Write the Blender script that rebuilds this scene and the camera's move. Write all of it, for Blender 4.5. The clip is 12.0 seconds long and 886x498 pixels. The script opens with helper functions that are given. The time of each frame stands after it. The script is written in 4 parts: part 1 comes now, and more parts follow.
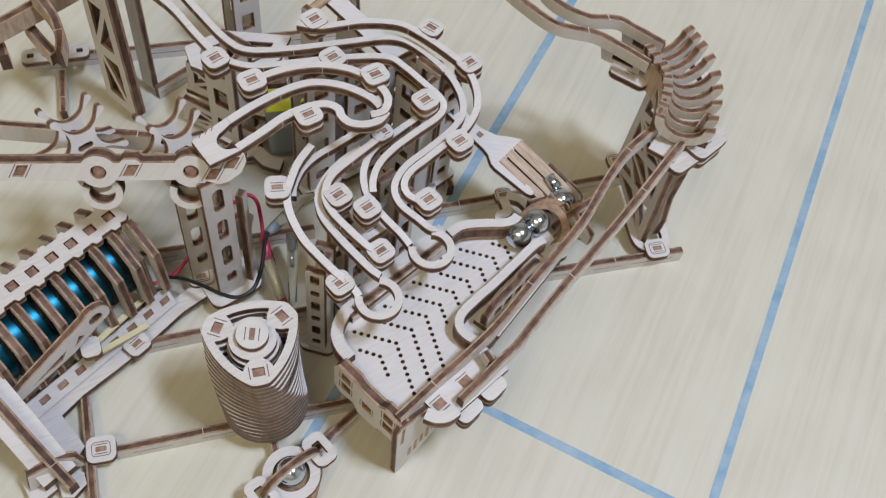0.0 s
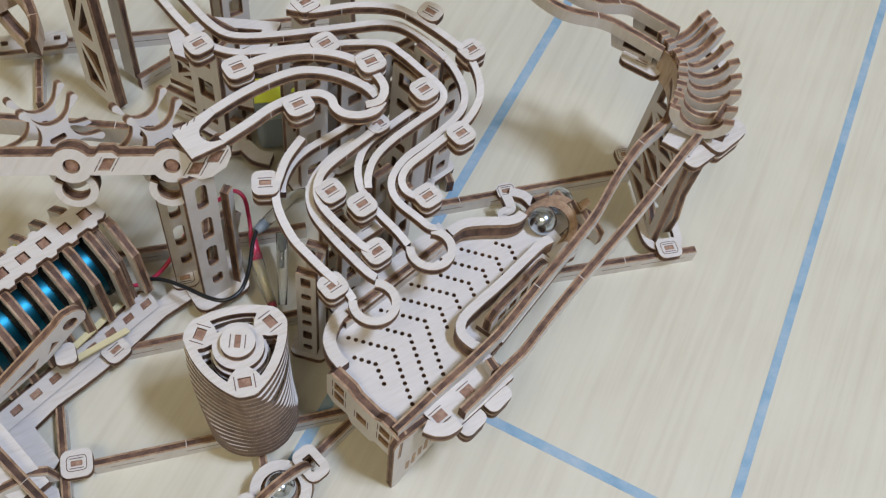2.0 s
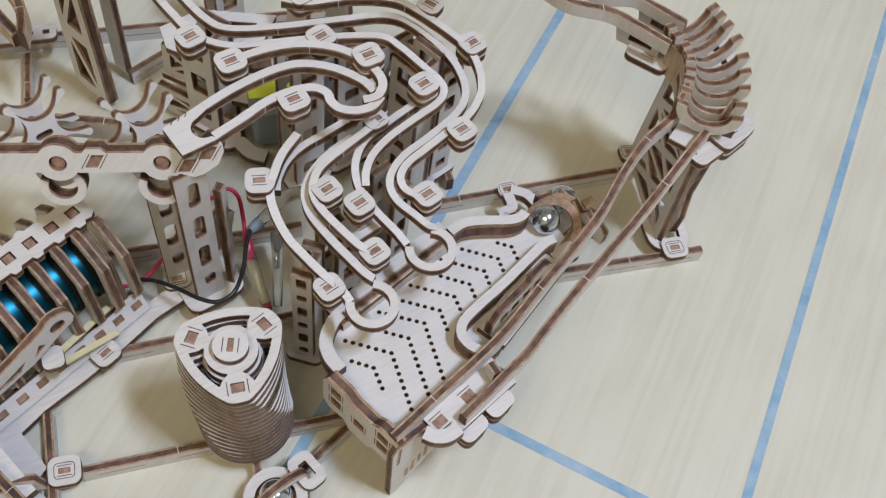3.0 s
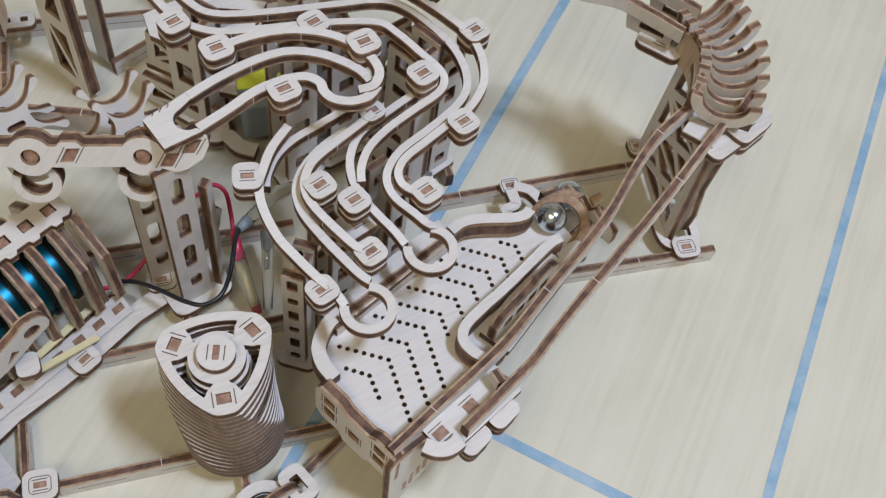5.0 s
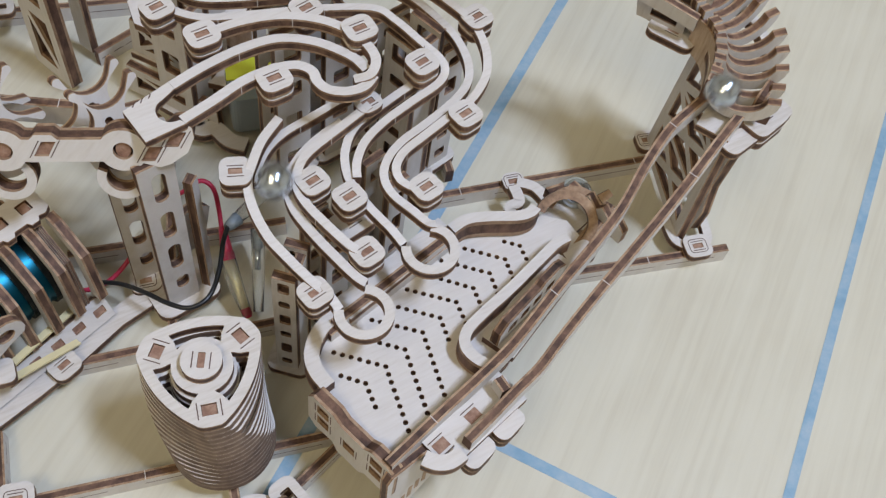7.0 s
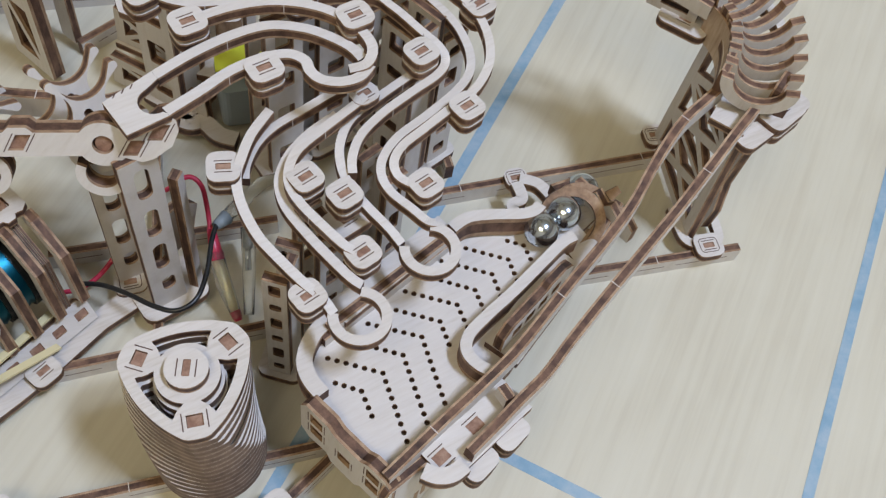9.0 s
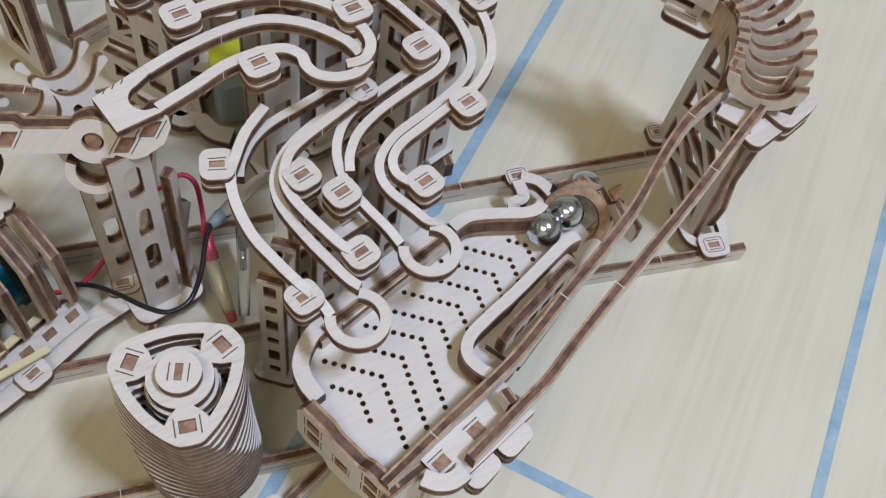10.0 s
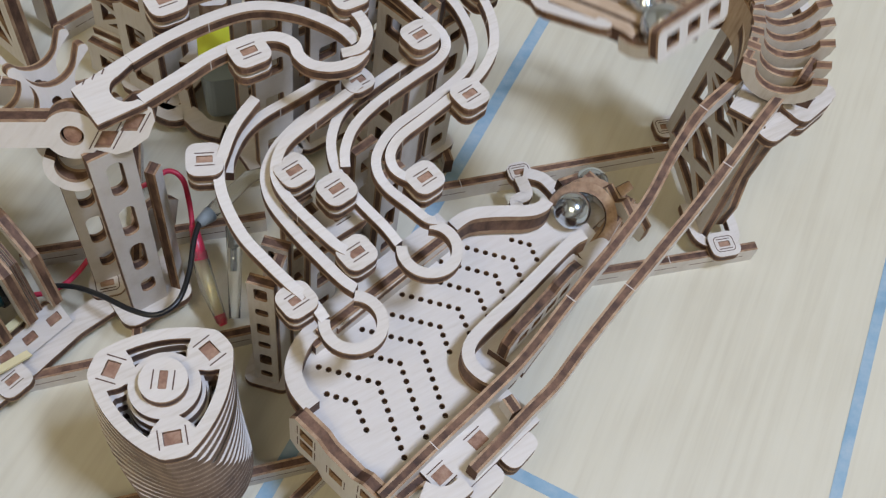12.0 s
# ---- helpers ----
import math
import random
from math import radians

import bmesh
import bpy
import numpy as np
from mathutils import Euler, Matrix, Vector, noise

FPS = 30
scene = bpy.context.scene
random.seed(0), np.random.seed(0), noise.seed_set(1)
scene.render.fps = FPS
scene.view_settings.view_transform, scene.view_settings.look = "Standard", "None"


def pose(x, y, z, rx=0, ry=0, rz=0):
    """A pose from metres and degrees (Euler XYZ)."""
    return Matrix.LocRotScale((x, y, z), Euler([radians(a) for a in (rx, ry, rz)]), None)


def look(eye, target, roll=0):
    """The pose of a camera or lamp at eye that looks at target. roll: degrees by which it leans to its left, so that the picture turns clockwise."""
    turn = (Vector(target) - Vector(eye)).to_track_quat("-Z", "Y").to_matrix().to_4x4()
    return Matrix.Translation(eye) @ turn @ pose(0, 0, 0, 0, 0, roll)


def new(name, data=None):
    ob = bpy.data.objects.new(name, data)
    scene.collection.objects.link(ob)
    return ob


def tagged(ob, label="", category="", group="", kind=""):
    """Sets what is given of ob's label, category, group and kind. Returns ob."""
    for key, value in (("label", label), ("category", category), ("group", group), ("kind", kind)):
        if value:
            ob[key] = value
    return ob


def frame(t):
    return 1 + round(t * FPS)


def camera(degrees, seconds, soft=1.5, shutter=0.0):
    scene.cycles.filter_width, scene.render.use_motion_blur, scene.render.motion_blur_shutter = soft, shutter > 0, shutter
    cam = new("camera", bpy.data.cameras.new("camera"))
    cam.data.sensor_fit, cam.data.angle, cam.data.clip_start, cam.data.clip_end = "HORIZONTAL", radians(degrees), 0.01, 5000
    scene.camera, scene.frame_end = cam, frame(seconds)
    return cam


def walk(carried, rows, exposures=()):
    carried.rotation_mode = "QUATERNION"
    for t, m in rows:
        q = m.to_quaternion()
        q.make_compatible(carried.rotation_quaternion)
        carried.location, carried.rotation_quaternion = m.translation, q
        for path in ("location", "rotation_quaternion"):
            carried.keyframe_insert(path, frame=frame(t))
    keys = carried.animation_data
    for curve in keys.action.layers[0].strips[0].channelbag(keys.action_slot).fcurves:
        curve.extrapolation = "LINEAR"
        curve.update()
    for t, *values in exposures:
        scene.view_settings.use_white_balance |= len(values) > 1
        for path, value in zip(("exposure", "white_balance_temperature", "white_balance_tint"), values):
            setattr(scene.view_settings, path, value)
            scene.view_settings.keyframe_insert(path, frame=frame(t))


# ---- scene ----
# All sizes below are in millimetres; MM turns them into the world's metres.
MM = 0.001
cam = camera(46, 12.0, soft=1.3, shutter=0.5)
walk(cam, [
    (0.0, pose(0.00628, -0.21156, 0.38076, 31.049, -5.160, 10.250)),
    (1.0, pose(0.00507, -0.20451, 0.36993, 30.968, -5.280, 10.180)),
    (2.0, pose(0.00392, -0.19790, 0.35982, 30.882, -5.400, 10.111)),
    (3.0, pose(0.00281, -0.19170, 0.35038, 30.790, -5.525, 10.041)),
    (4.0, pose(0.00174, -0.18585, 0.34153, 30.692, -5.651, 9.970)),
    (5.0, pose(0.00075, -0.18032, 0.33321, 30.590, -5.771, 9.905)),
    (6.0, pose(-0.00003, -0.17502, 0.32532, 30.483, -5.864, 9.857)),
    (7.0, pose(-0.00077, -0.17006, 0.31786, 30.383, -5.959, 9.808)),
    (8.0, pose(-0.00153, -0.16547, 0.31088, 30.291, -6.068, 9.751)),
    (9.0, pose(-0.00215, -0.16122, 0.30420, 30.224, -6.170, 9.698)),
    (10.0, pose(-0.00280, -0.15708, 0.29799, 30.125, -6.277, 9.643)),
    (11.0, pose(-0.00332, -0.15322, 0.29204, 30.047, -6.372, 9.595)),
    (12.0, pose(-0.00382, -0.14957, 0.28634, 29.978, -6.470, 9.546)),
])

# ---- light: a closed room with two cool ceiling lamps and a warm panel ----
world = bpy.data.worlds.new("room_air")
world.use_nodes = True
world.node_tree.nodes["Background"].inputs[0].default_value = (0.9, 0.93, 1.0, 1)
world.node_tree.nodes["Background"].inputs[1].default_value = 0.25
scene.world = world
scene.view_settings.exposure = 0.02


def ceiling_lamp(x, y, z, size, watts, colour):
    data = bpy.data.lights.new("ceiling_panel_light", "AREA")
    data.shape, data.size, data.energy, data.color = "DISK", size, watts, colour
    ob = new("ceiling_panel_light", data)
    ob.matrix_world = look((x, y, z), (0, 0, 0))
    return ob


ceiling_lamp(0.62, -0.08, 1.8, 0.16, 11.1, (0.61, 0.725, 1.0))
ceiling_lamp(0.70, -0.28, 1.8, 0.20, 21.0, (0.61, 0.725, 1.0))
ceiling_lamp(-0.30, -0.95, 1.88, 1.0, 17.4, (1.0, 0.85, 0.58))

# ---- materials ----


def material(name):
    m = bpy.data.materials.new(name)
    m.use_nodes = True
    return m, m.node_tree.nodes, m.node_tree.links, m.node_tree.nodes["Principled BSDF"]


def plain(name, colour, rough=0.5, metal=0.0, coat=0.0):
    m, n, l, b = material(name)
    b.inputs["Base Color"].default_value = (*colour, 1)
    b.inputs["Roughness"].default_value, b.inputs["Metallic"].default_value = rough, metal
    b.inputs["Coat Weight"].default_value = coat
    return m


def grained(name, dark, mid, light, scale, stretch, rough, bump, turn=0.0, blotch=6.0, island=0.12):
    """Wood: long grain over soft blotches, varied from piece to piece."""
    m, n, l, b = material(name)
    co, mp = n.new("ShaderNodeTexCoord"), n.new("ShaderNodeMapping")
    mp.vector_type = "TEXTURE"
    mp.inputs["Scale"].default_value = [1 / v for v in stretch]
    mp.inputs["Rotation"].default_value = (0, 0, turn)
    l.new(co.outputs["Object"], mp.inputs["Vector"])
    fine, broad, mix, ramp = n.new("ShaderNodeTexNoise"), n.new("ShaderNodeTexNoise"), n.new("ShaderNodeMath"), n.new("ShaderNodeValToRGB")
    fine.inputs["Scale"].default_value, fine.inputs["Detail"].default_value, fine.inputs["Roughness"].default_value = scale, 6, 0.62
    broad.inputs["Scale"].default_value, broad.inputs["Detail"].default_value = blotch, 3
    l.new(mp.outputs["Vector"], fine.inputs["Vector"])
    l.new(co.outputs["Object"], broad.inputs["Vector"])
    mix.operation = "MULTIPLY_ADD"
    l.new(fine.outputs["Fac"], mix.inputs[0])
    mix.inputs[1].default_value = 0.65
    half, info, varied = n.new("ShaderNodeMath"), n.new("ShaderNodeNewGeometry"), n.new("ShaderNodeMath")
    half.operation = "MULTIPLY"
    half.inputs[1].default_value = 0.35
    l.new(broad.outputs["Fac"], half.inputs[0])
    l.new(half.outputs[0], mix.inputs[2])
    varied.operation = "MULTIPLY_ADD"
    l.new(info.outputs["Random Per Island"], varied.inputs[0])
    varied.inputs[1].default_value = island
    l.new(mix.outputs[0], varied.inputs[2])
    el = ramp.color_ramp.elements
    el[0].position, el[0].color = 0.36, (*dark, 1)
    el[1].position, el[1].color = 0.72, (*light, 1)
    e = el.new(0.52)
    e.color = (*mid, 1)
    l.new(varied.outputs[0], ramp.inputs["Fac"])
    l.new(ramp.outputs["Color"], b.inputs["Base Color"])
    b.inputs["Roughness"].default_value = rough
    bp = n.new("ShaderNodeBump")
    bp.inputs["Strength"].default_value, bp.inputs["Distance"].default_value = bump, 0.0004
    l.new(fine.outputs["Fac"], bp.inputs["Height"])
    l.new(bp.outputs["Normal"], b.inputs["Normal"])
    return m


FACE = grained("birch_plywood_face", (0.50, 0.453, 0.39), (0.58, 0.54, 0.492), (0.62, 0.587, 0.548), 110, (1.0, 9.0, 1.0), 0.55, 0.12, 0.7, 14)
# EDGE also serves as the painted shade below the tray's holes
EDGE = grained("charred_edge_and_shade", (0.022, 0.011, 0.007), (0.072, 0.035, 0.022), (0.20, 0.11, 0.068), 260, (1, 1, 0.4), 0.7, 0.4, 0, 60)
RIM = grained("scorched_edge_and_shade", (0.08, 0.042, 0.023), (0.265, 0.162, 0.092), (0.46, 0.325, 0.205), 300, (1, 1, 0.5), 0.65, 0.4, 0, 50)
LAYER_EDGE = grained("browned_layer_edge", (0.055, 0.032, 0.022), (0.12, 0.076, 0.053), (0.20, 0.135, 0.097), 240, (1, 1, 0.5), 0.7, 0.3, 0, 50)
LAYER_RIM = grained("pale_layer_rim", (0.09, 0.056, 0.038), (0.18, 0.122, 0.086), (0.29, 0.21, 0.152), 240, (1, 1, 0.5), 0.7, 0.3, 0, 50)
SLAT = grained("toasted_and_shaded_wood", (0.26, 0.17, 0.105), (0.43, 0.315, 0.215), (0.57, 0.45, 0.335), 120, (1, 6, 1), 0.6, 0.25, 0, 40)
TABLE = grained("pale_wood_table", (0.525, 0.487, 0.378), (0.578, 0.546, 0.432), (0.612, 0.584, 0.473), 27, (10.0, 0.4, 1.0), 0.38, 0.03, radians(74.9 - 90), 24, 0.0)
BLUE = grained("worn_blue_line", (0.16, 0.28, 0.37), (0.21, 0.345, 0.45), (0.35, 0.44, 0.50), 120, (1, 1, 1), 0.5, 0.1, 0, 40)
STEEL = plain("polished_steel", (0.58, 0.655, 0.74), 0.16, 1.0)
TAB = grained("toasted_tab_end", (0.10, 0.05, 0.032), (0.24, 0.13, 0.085), (0.40, 0.26, 0.18), 420, (1, 1, 1), 0.7, 0.4, 0, 90)
MARK = plain("laser_score", (0.10, 0.055, 0.04), 0.8)
COIL = plain("blue_enamel_coil", (0.004, 0.085, 0.125), 0.36, 0.85)
COIL_DARK = plain("coil_gap_shade", (0.012, 0.016, 0.02), 0.4)
RED = plain("red_cable_sheath", (0.60, 0.035, 0.085), 0.35)
BLACK = plain("black_cable_sheath", (0.012, 0.013, 0.014), 0.35)
BRASS = plain("brass_terminal", (0.80, 0.72, 0.40), 0.3, 0.4)
RUBBER = plain("yellow_rubber_band", (0.72, 0.63, 0.36), 0.45)
LIME = plain("lime_yellow_label", (0.62, 0.68, 0.05), 0.4)
GREY = plain("grey_plastic_crimp", (0.22, 0.26, 0.28), 0.4)
SLEEVE, _n, _l, _b = material("clear_vinyl_sleeve")
_b.inputs["Base Color"].default_value = (0.93, 0.95, 0.93, 1)
_b.inputs["Transmission Weight"].default_value, _b.inputs["Roughness"].default_value, _b.inputs["IOR"].default_value = 0.92, 0.18, 1.2
# Cream tint picked to warm the light that the unseen room bounces back
WALL = grained("matt_wall_paint", (0.60, 0.545, 0.43), (0.64, 0.585, 0.47), (0.665, 0.61, 0.50), 3, (1, 1, 1), 0.9, 0.02, 0, 1)
PLY = [FACE, EDGE, RIM]


# ---- mesh helpers ----
from mathutils import geometry


def part(name, shape, mats, parent=None, label="", m=None):
    """One mesh object out of (verts, faces, slots) in millimetres, under a thing or a part."""
    verts, faces, slots = shape
    if m is not None:
        verts = [m @ Vector(v) for v in verts]
    me = bpy.data.meshes.new(name)
    me.from_pydata([(v[0] * MM, v[1] * MM, v[2] * MM) for v in verts], [], faces)
    for mat in (mats if isinstance(mats, list) else [mats]):
        me.materials.append(mat)
    if isinstance(slots, int):
        slots = [slots] * len(faces)
    me.polygons.foreach_set("material_index", slots)
    me.update()
    ob = new(name, me)
    if parent is not None:
        ob.parent = parent
    if label:
        ob["label"] = label
    return ob


def smooth(ob):
    ob.data.polygons.foreach_set("use_smooth", [True] * len(ob.data.polygons))
    return ob


def thing(name, label, category, group="", at=(0, 0, 0)):
    ob = new(name)
    ob.empty_display_size = 0.01
    ob.location = [c * MM for c in at]
    return tagged(ob, label, category, group)


def joined(*shapes):
    V, F, S = [], [], []
    for v, f, s in shapes:
        k = len(V)
        V += [tuple(p) for p in v]
        F += [tuple(i + k for i in q) for q in f]
        S += [s] * len(f) if isinstance(s, int) else s
    return V, F, S


def moved(shape, m):
    return [m @ Vector(v) for v in shape[0]], shape[1], shape[2]


def rounded(w, d, r=2.0, n=4, cx=0.0, cy=0.0):
    """Outline of a rounded rectangle, counter-clockwise."""
    r = min(r, w / 2 - 0.01, d / 2 - 0.01)
    out = []
    for k, (sx, sy) in enumerate(((1, 1), (-1, 1), (-1, -1), (1, -1))):
        for i in range(n + 1):
            a = (k + i / n) * math.pi / 2
            out.append((cx + sx * (w / 2 - r) + r * math.cos(a), cy + sy * (d / 2 - r) + r * math.sin(a)))
    return out


def circle(r, n=24, cx=0.0, cy=0.0, a0=0.0):
    return [(cx + r * math.cos(a0 + 2 * math.pi * i / n), cy + r * math.sin(a0 + 2 * math.pi * i / n)) for i in range(n)]


def ccw(loop):
    area = sum(a[0] * b[1] - b[0] * a[1] for a, b in zip(loop, loop[1:] + loop[:1]))
    return loop if area > 0 else loop[::-1]


def plate(outer, holes=(), t=3.0):
    """A laser-cut sheet in the xy plane, from z = 0 to t: pale faces, charred edges in three plies."""
    loops = [ccw(list(outer))] + [ccw(list(h))[::-1] for h in holes]
    flat = [p for lp in loops for p in lp]
    tris = geometry.tessellate_polygon([[Vector((x, y, 0)) for x, y in lp] for lp in loops])
    n, V, F, S = len(flat), [], [], []
    for z in (0, 0.22 * t, 0.78 * t, t):
        V += [(x, y, z) for x, y in flat]
    for a, b, c in tris:
        (ax, ay), (bx, by), (cx, cy) = flat[a], flat[b], flat[c]
        if (bx - ax) * (cy - ay) - (by - ay) * (cx - ax) < 0:
            b, c = c, b
        F += [(a + 3 * n, b + 3 * n, c + 3 * n), (a, c, b)]
        S += [0, 0]
    k = 0
    for lp in loops:
        m = len(lp)
        for i in range(m):
            a, b = k + i, k + (i + 1) % m
            for j in range(3):
                F.append((a + j * n, b + j * n, b + (j + 1) * n, a + (j + 1) * n))
                S.append((2, 1, 2)[j])
        k += m
    return V, F, S


def curve(pts, n=6, closed=False):
    """A smooth line through the points."""
    P = [Vector(p) for p in pts]
    out, m = [], len(P)
    for i in range(m if closed else m - 1):
        if closed:
            a, b, c, d = P[i - 1], P[i], P[(i + 1) % m], P[(i + 2) % m]
        else:
            a, b, c, d = P[max(i - 1, 0)], P[i], P[i + 1], P[min(i + 2, m - 1)]
        for k in range(n):
            s = k / n
            out.append(0.5 * ((2 * b) + (c - a) * s + (2 * a - 5 * b + 4 * c - d) * s * s + (3 * b - a - 3 * c + d) * s ** 3))
    if not closed:
        out.append(P[-1])
    return out


def strip(pts, w, h, upright=False, closed=False):
    """A strip along a line whose points are the middle of its top: w wide, h deep. Flat sheets show their pale face on top, upright ones their edge."""
    ring = []
    if upright:
        ring = [(-w / 2, 0), (-w / 2, -h), (-0.28 * w, -h), (0.28 * w, -h), (w / 2, -h), (w / 2, 0), (0.28 * w, 0), (-0.28 * w, 0)]
        kinds = [0, 2, 1, 2, 0, 2, 1, 2]
    else:
        ring = [(-w / 2, 0), (-w / 2, -0.22 * h), (-w / 2, -0.78 * h), (-w / 2, -h), (w / 2, -h), (w / 2, -0.78 * h), (w / 2, -0.22 * h), (w / 2, 0)]
        kinds = [2, 1, 2, 0, 2, 1, 2, 0]
    V, F, S, k, m = [], [], [], len(ring), len(pts)
    for i, p in enumerate(pts):
        p = Vector(p)
        a = Vector(pts[i - 1 if (i or closed) else 0])
        b = Vector(pts[(i + 1) % m if closed else min(i + 1, m - 1)])
        d = b - a
        side = Vector((d.y, -d.x, 0)).normalized()
        V += [p + side * u + Vector((0, 0, v)) for u, v in ring]
    for i in range(m if closed else m - 1):
        a, b = i * k, ((i + 1) % m) * k
        for j in range(k):
            F.append((a + j, b + j, b + (j + 1) % k, a + (j + 1) % k))
            S.append(kinds[j])
    if not closed:
        F += [tuple(range(k)), tuple(range((m - 1) * k, m * k))[::-1]]
        S += [1, 1]
    return V, F, S


def tube(pts, r, n=10):
    """A round bar or cable along a line."""
    V, F, m = [], [], len(pts)
    up = Vector((0.13, 0.31, 0.94))
    for i, p in enumerate(pts):
        d = (Vector(pts[min(i + 1, m - 1)]) - Vector(pts[max(i - 1, 0)])).normalized()
        x = d.cross(up).normalized()
        y = d.cross(x)
        rr = r[i] if isinstance(r, (list, tuple)) else r
        V += [Vector(p) + rr * (math.cos(2 * math.pi * k / n) * x + math.sin(2 * math.pi * k / n) * y) for k in range(n)]
    for i in range(m - 1):
        for k in range(n):
            F.append((i * n + k, i * n + (k + 1) % n, (i + 1) * n + (k + 1) % n, (i + 1) * n + k))
    F += [tuple(range(n))[::-1], tuple(range((m - 1) * n, m * n))]
    return V, F, 0


def block(w, d, h, cx=0.0, cy=0.0, z=0.0):
    V = [(cx + sx * w / 2, cy + sy * d / 2, z + sz * h) for sz in (0, 1) for sx, sy in ((-1, -1), (1, -1), (1, 1), (-1, 1))]
    return V, [(3, 2, 1, 0), (4, 5, 6, 7), (0, 1, 5, 4), (1, 2, 6, 5), (2, 3, 7, 6), (3, 0, 4, 7)], 0


def ball(r, nu=32, nv=20):
    V, F = [(0, 0, r)], []
    for j in range(1, nv):
        a = math.pi * j / nv
        V += [(r * math.sin(a) * math.cos(2 * math.pi * i / nu), r * math.sin(a) * math.sin(2 * math.pi * i / nu), r * math.cos(a)) for i in range(nu)]
    V.append((0, 0, -r))
    last = len(V) - 1
    for i in range(nu):
        F.append((0, 1 + i, 1 + (i + 1) % nu))
        F.append((last, last - nu + (i + 1) % nu, last - nu + i))
        for j in range(nv - 2):
            a, b = 1 + j * nu + i, 1 + j * nu + (i + 1) % nu
            F.append((a, a + nu, b + nu, b))
    return V, F, 0


def flat(p, yaw=0.0):
    return pose(p[0], p[1], p[2], 0, 0, yaw)


def standing(a, b):
    """Frame of an upright sheet: x from a towards b on the level, y up, its thickness away from the walk's side."""
    d = Vector((b[0] - a[0], b[1] - a[1], 0)).normalized()
    n = d.cross(Vector((0, 0, 1)))
    m = Matrix(((d.x, 0, n.x, a[0]), (d.y, 0, n.y, a[1]), (d.z, 1, n.z, a[2]), (0, 0, 0, 1)))
    return m


def slot_pad(parent, p, yaw, w=10, d=10, t=3.0, under=0, r=2.8):
    """A rounded pad whose slot holds the end of an upright tab, between two scored lines; p is the middle of its top."""
    m = flat((p[0], p[1], p[2] - t), yaw)
    pad = part("pad", plate(rounded(w, d, r), [rounded(3.9, 2.0, 0.2, 1)], t), PLY, parent, "", m)
    part("tab", block(3.8, 1.9, t + 3.45, 0, 0, -3.8), TAB, pad, "scorched tab end", m)
    for s in (-1, 1):
        part("score_line", block(4.6, 0.28, 0.06, 0, s * 1.75, t), MARK, pad, "", m)
    for k in range(under):
        part("lower_pad", plate(rounded(w, d, r), [], t), PLY, parent, "", flat((p[0], p[1], p[2] - t * (k + 2) - 0.9 * (k + 1)), yaw))
    return pad


def ticks(pts, w, h, gap, rise):
    """Pale nubs left where a piece was snapped out of its sheet."""
    out, run, due = [], 0.0, gap * random.uniform(0.3, 0.9)
    for a, b in zip(pts, pts[1:]):
        d = Vector(b) - Vector(a)
        run += d.length
        if run > due:
            due += gap * random.uniform(0.7, 2.2)
            out.append(moved(block(0.24, w + 0.07, h, 0, 0, rise - h), pose(b[0], b[1], b[2], 0, 0, math.degrees(math.atan2(d.y, d.x)))))
    return [(v, f, 0) for v, f, _ in out]


def rail(name, parent, pts, w=2.5, h=3.3, label="", n=6):
    line = curve(pts, n)
    return part(name, joined(strip(line, w, h), *ticks(line, w, h * 0.9, 30, -0.05)), PLY, parent, label)


def fence(name, parent, pts, w=3.0, h=7.0, label="", n=6):
    line = curve(pts, n if len(pts) > 2 else 8)
    return part(name, joined(strip(line, w, h, True), *ticks(line, w * 0.98, 1.0, 34, 0.035)), PLY, parent, label)


# ---- the table and the room ----
table = part("table", plate([(-1400, -1000), (1400, -1000), (1400, 1200), (-1400, 1200)], [], 25), [TABLE, RIM, RIM], None, "", pose(0, 0, -25))
tagged(table, "pale wood-grain table top with thin blue lines", "table", "", "structure")


def line_on_table(a, b, w, name="blue_line"):
    a, b = Vector(a), Vector(b)
    d = (b - a).to_2d()
    m = pose(a.x, a.y, 0.02, 0, 0, math.degrees(math.atan2(d.y, d.x)))
    return tagged(part(name, block(d.length, w, 0.12, d.length / 2), BLUE, None, "", m), "worn pale blue stripe across the table", "line", "blue lines on the table", "structure")


line_on_table((58.4, 255.1, 0.0), (-44.7, -104.6, 0.0), 4.2)
line_on_table((216.5, 323.0, 0.0), (110.7, -103.8, 0.0), 3.6)
line_on_table((-21.4, -32.5, 0.0), (114.0, -71.9, 0.0), 3.8)

# Unseen room shell, added to close the place and return warm bounce
room = [("wall_north", (3200, 60, 2700), (0, 1630)), ("wall_south", (3200, 60, 2700), (0, -1630)), ("wall_east", (60, 3200, 2700), (1630, 0)), ("wall_west", (60, 3200, 2700), (-1630, 0))]
for name, size, (x, y) in room:
    tagged(part(name, block(*size, x, y, -750), WALL), "unseen cream room wall that warms the bounced light", "wall", "", "structure")
tagged(part("floor", block(3320, 3320, 40, 0, 0, -790), TABLE), "pale wooden room floor under the table", "floor", "", "structure")
tagged(part("ceiling", block(3320, 3320, 40, 0, 0, 1952), WALL), "unseen cream ceiling that warms the bounced light", "ceiling", "", "structure")

# ---- base frame ----
base = thing("base_frame", "plywood base frame of upright bars and slotted feet on the table", "frame")


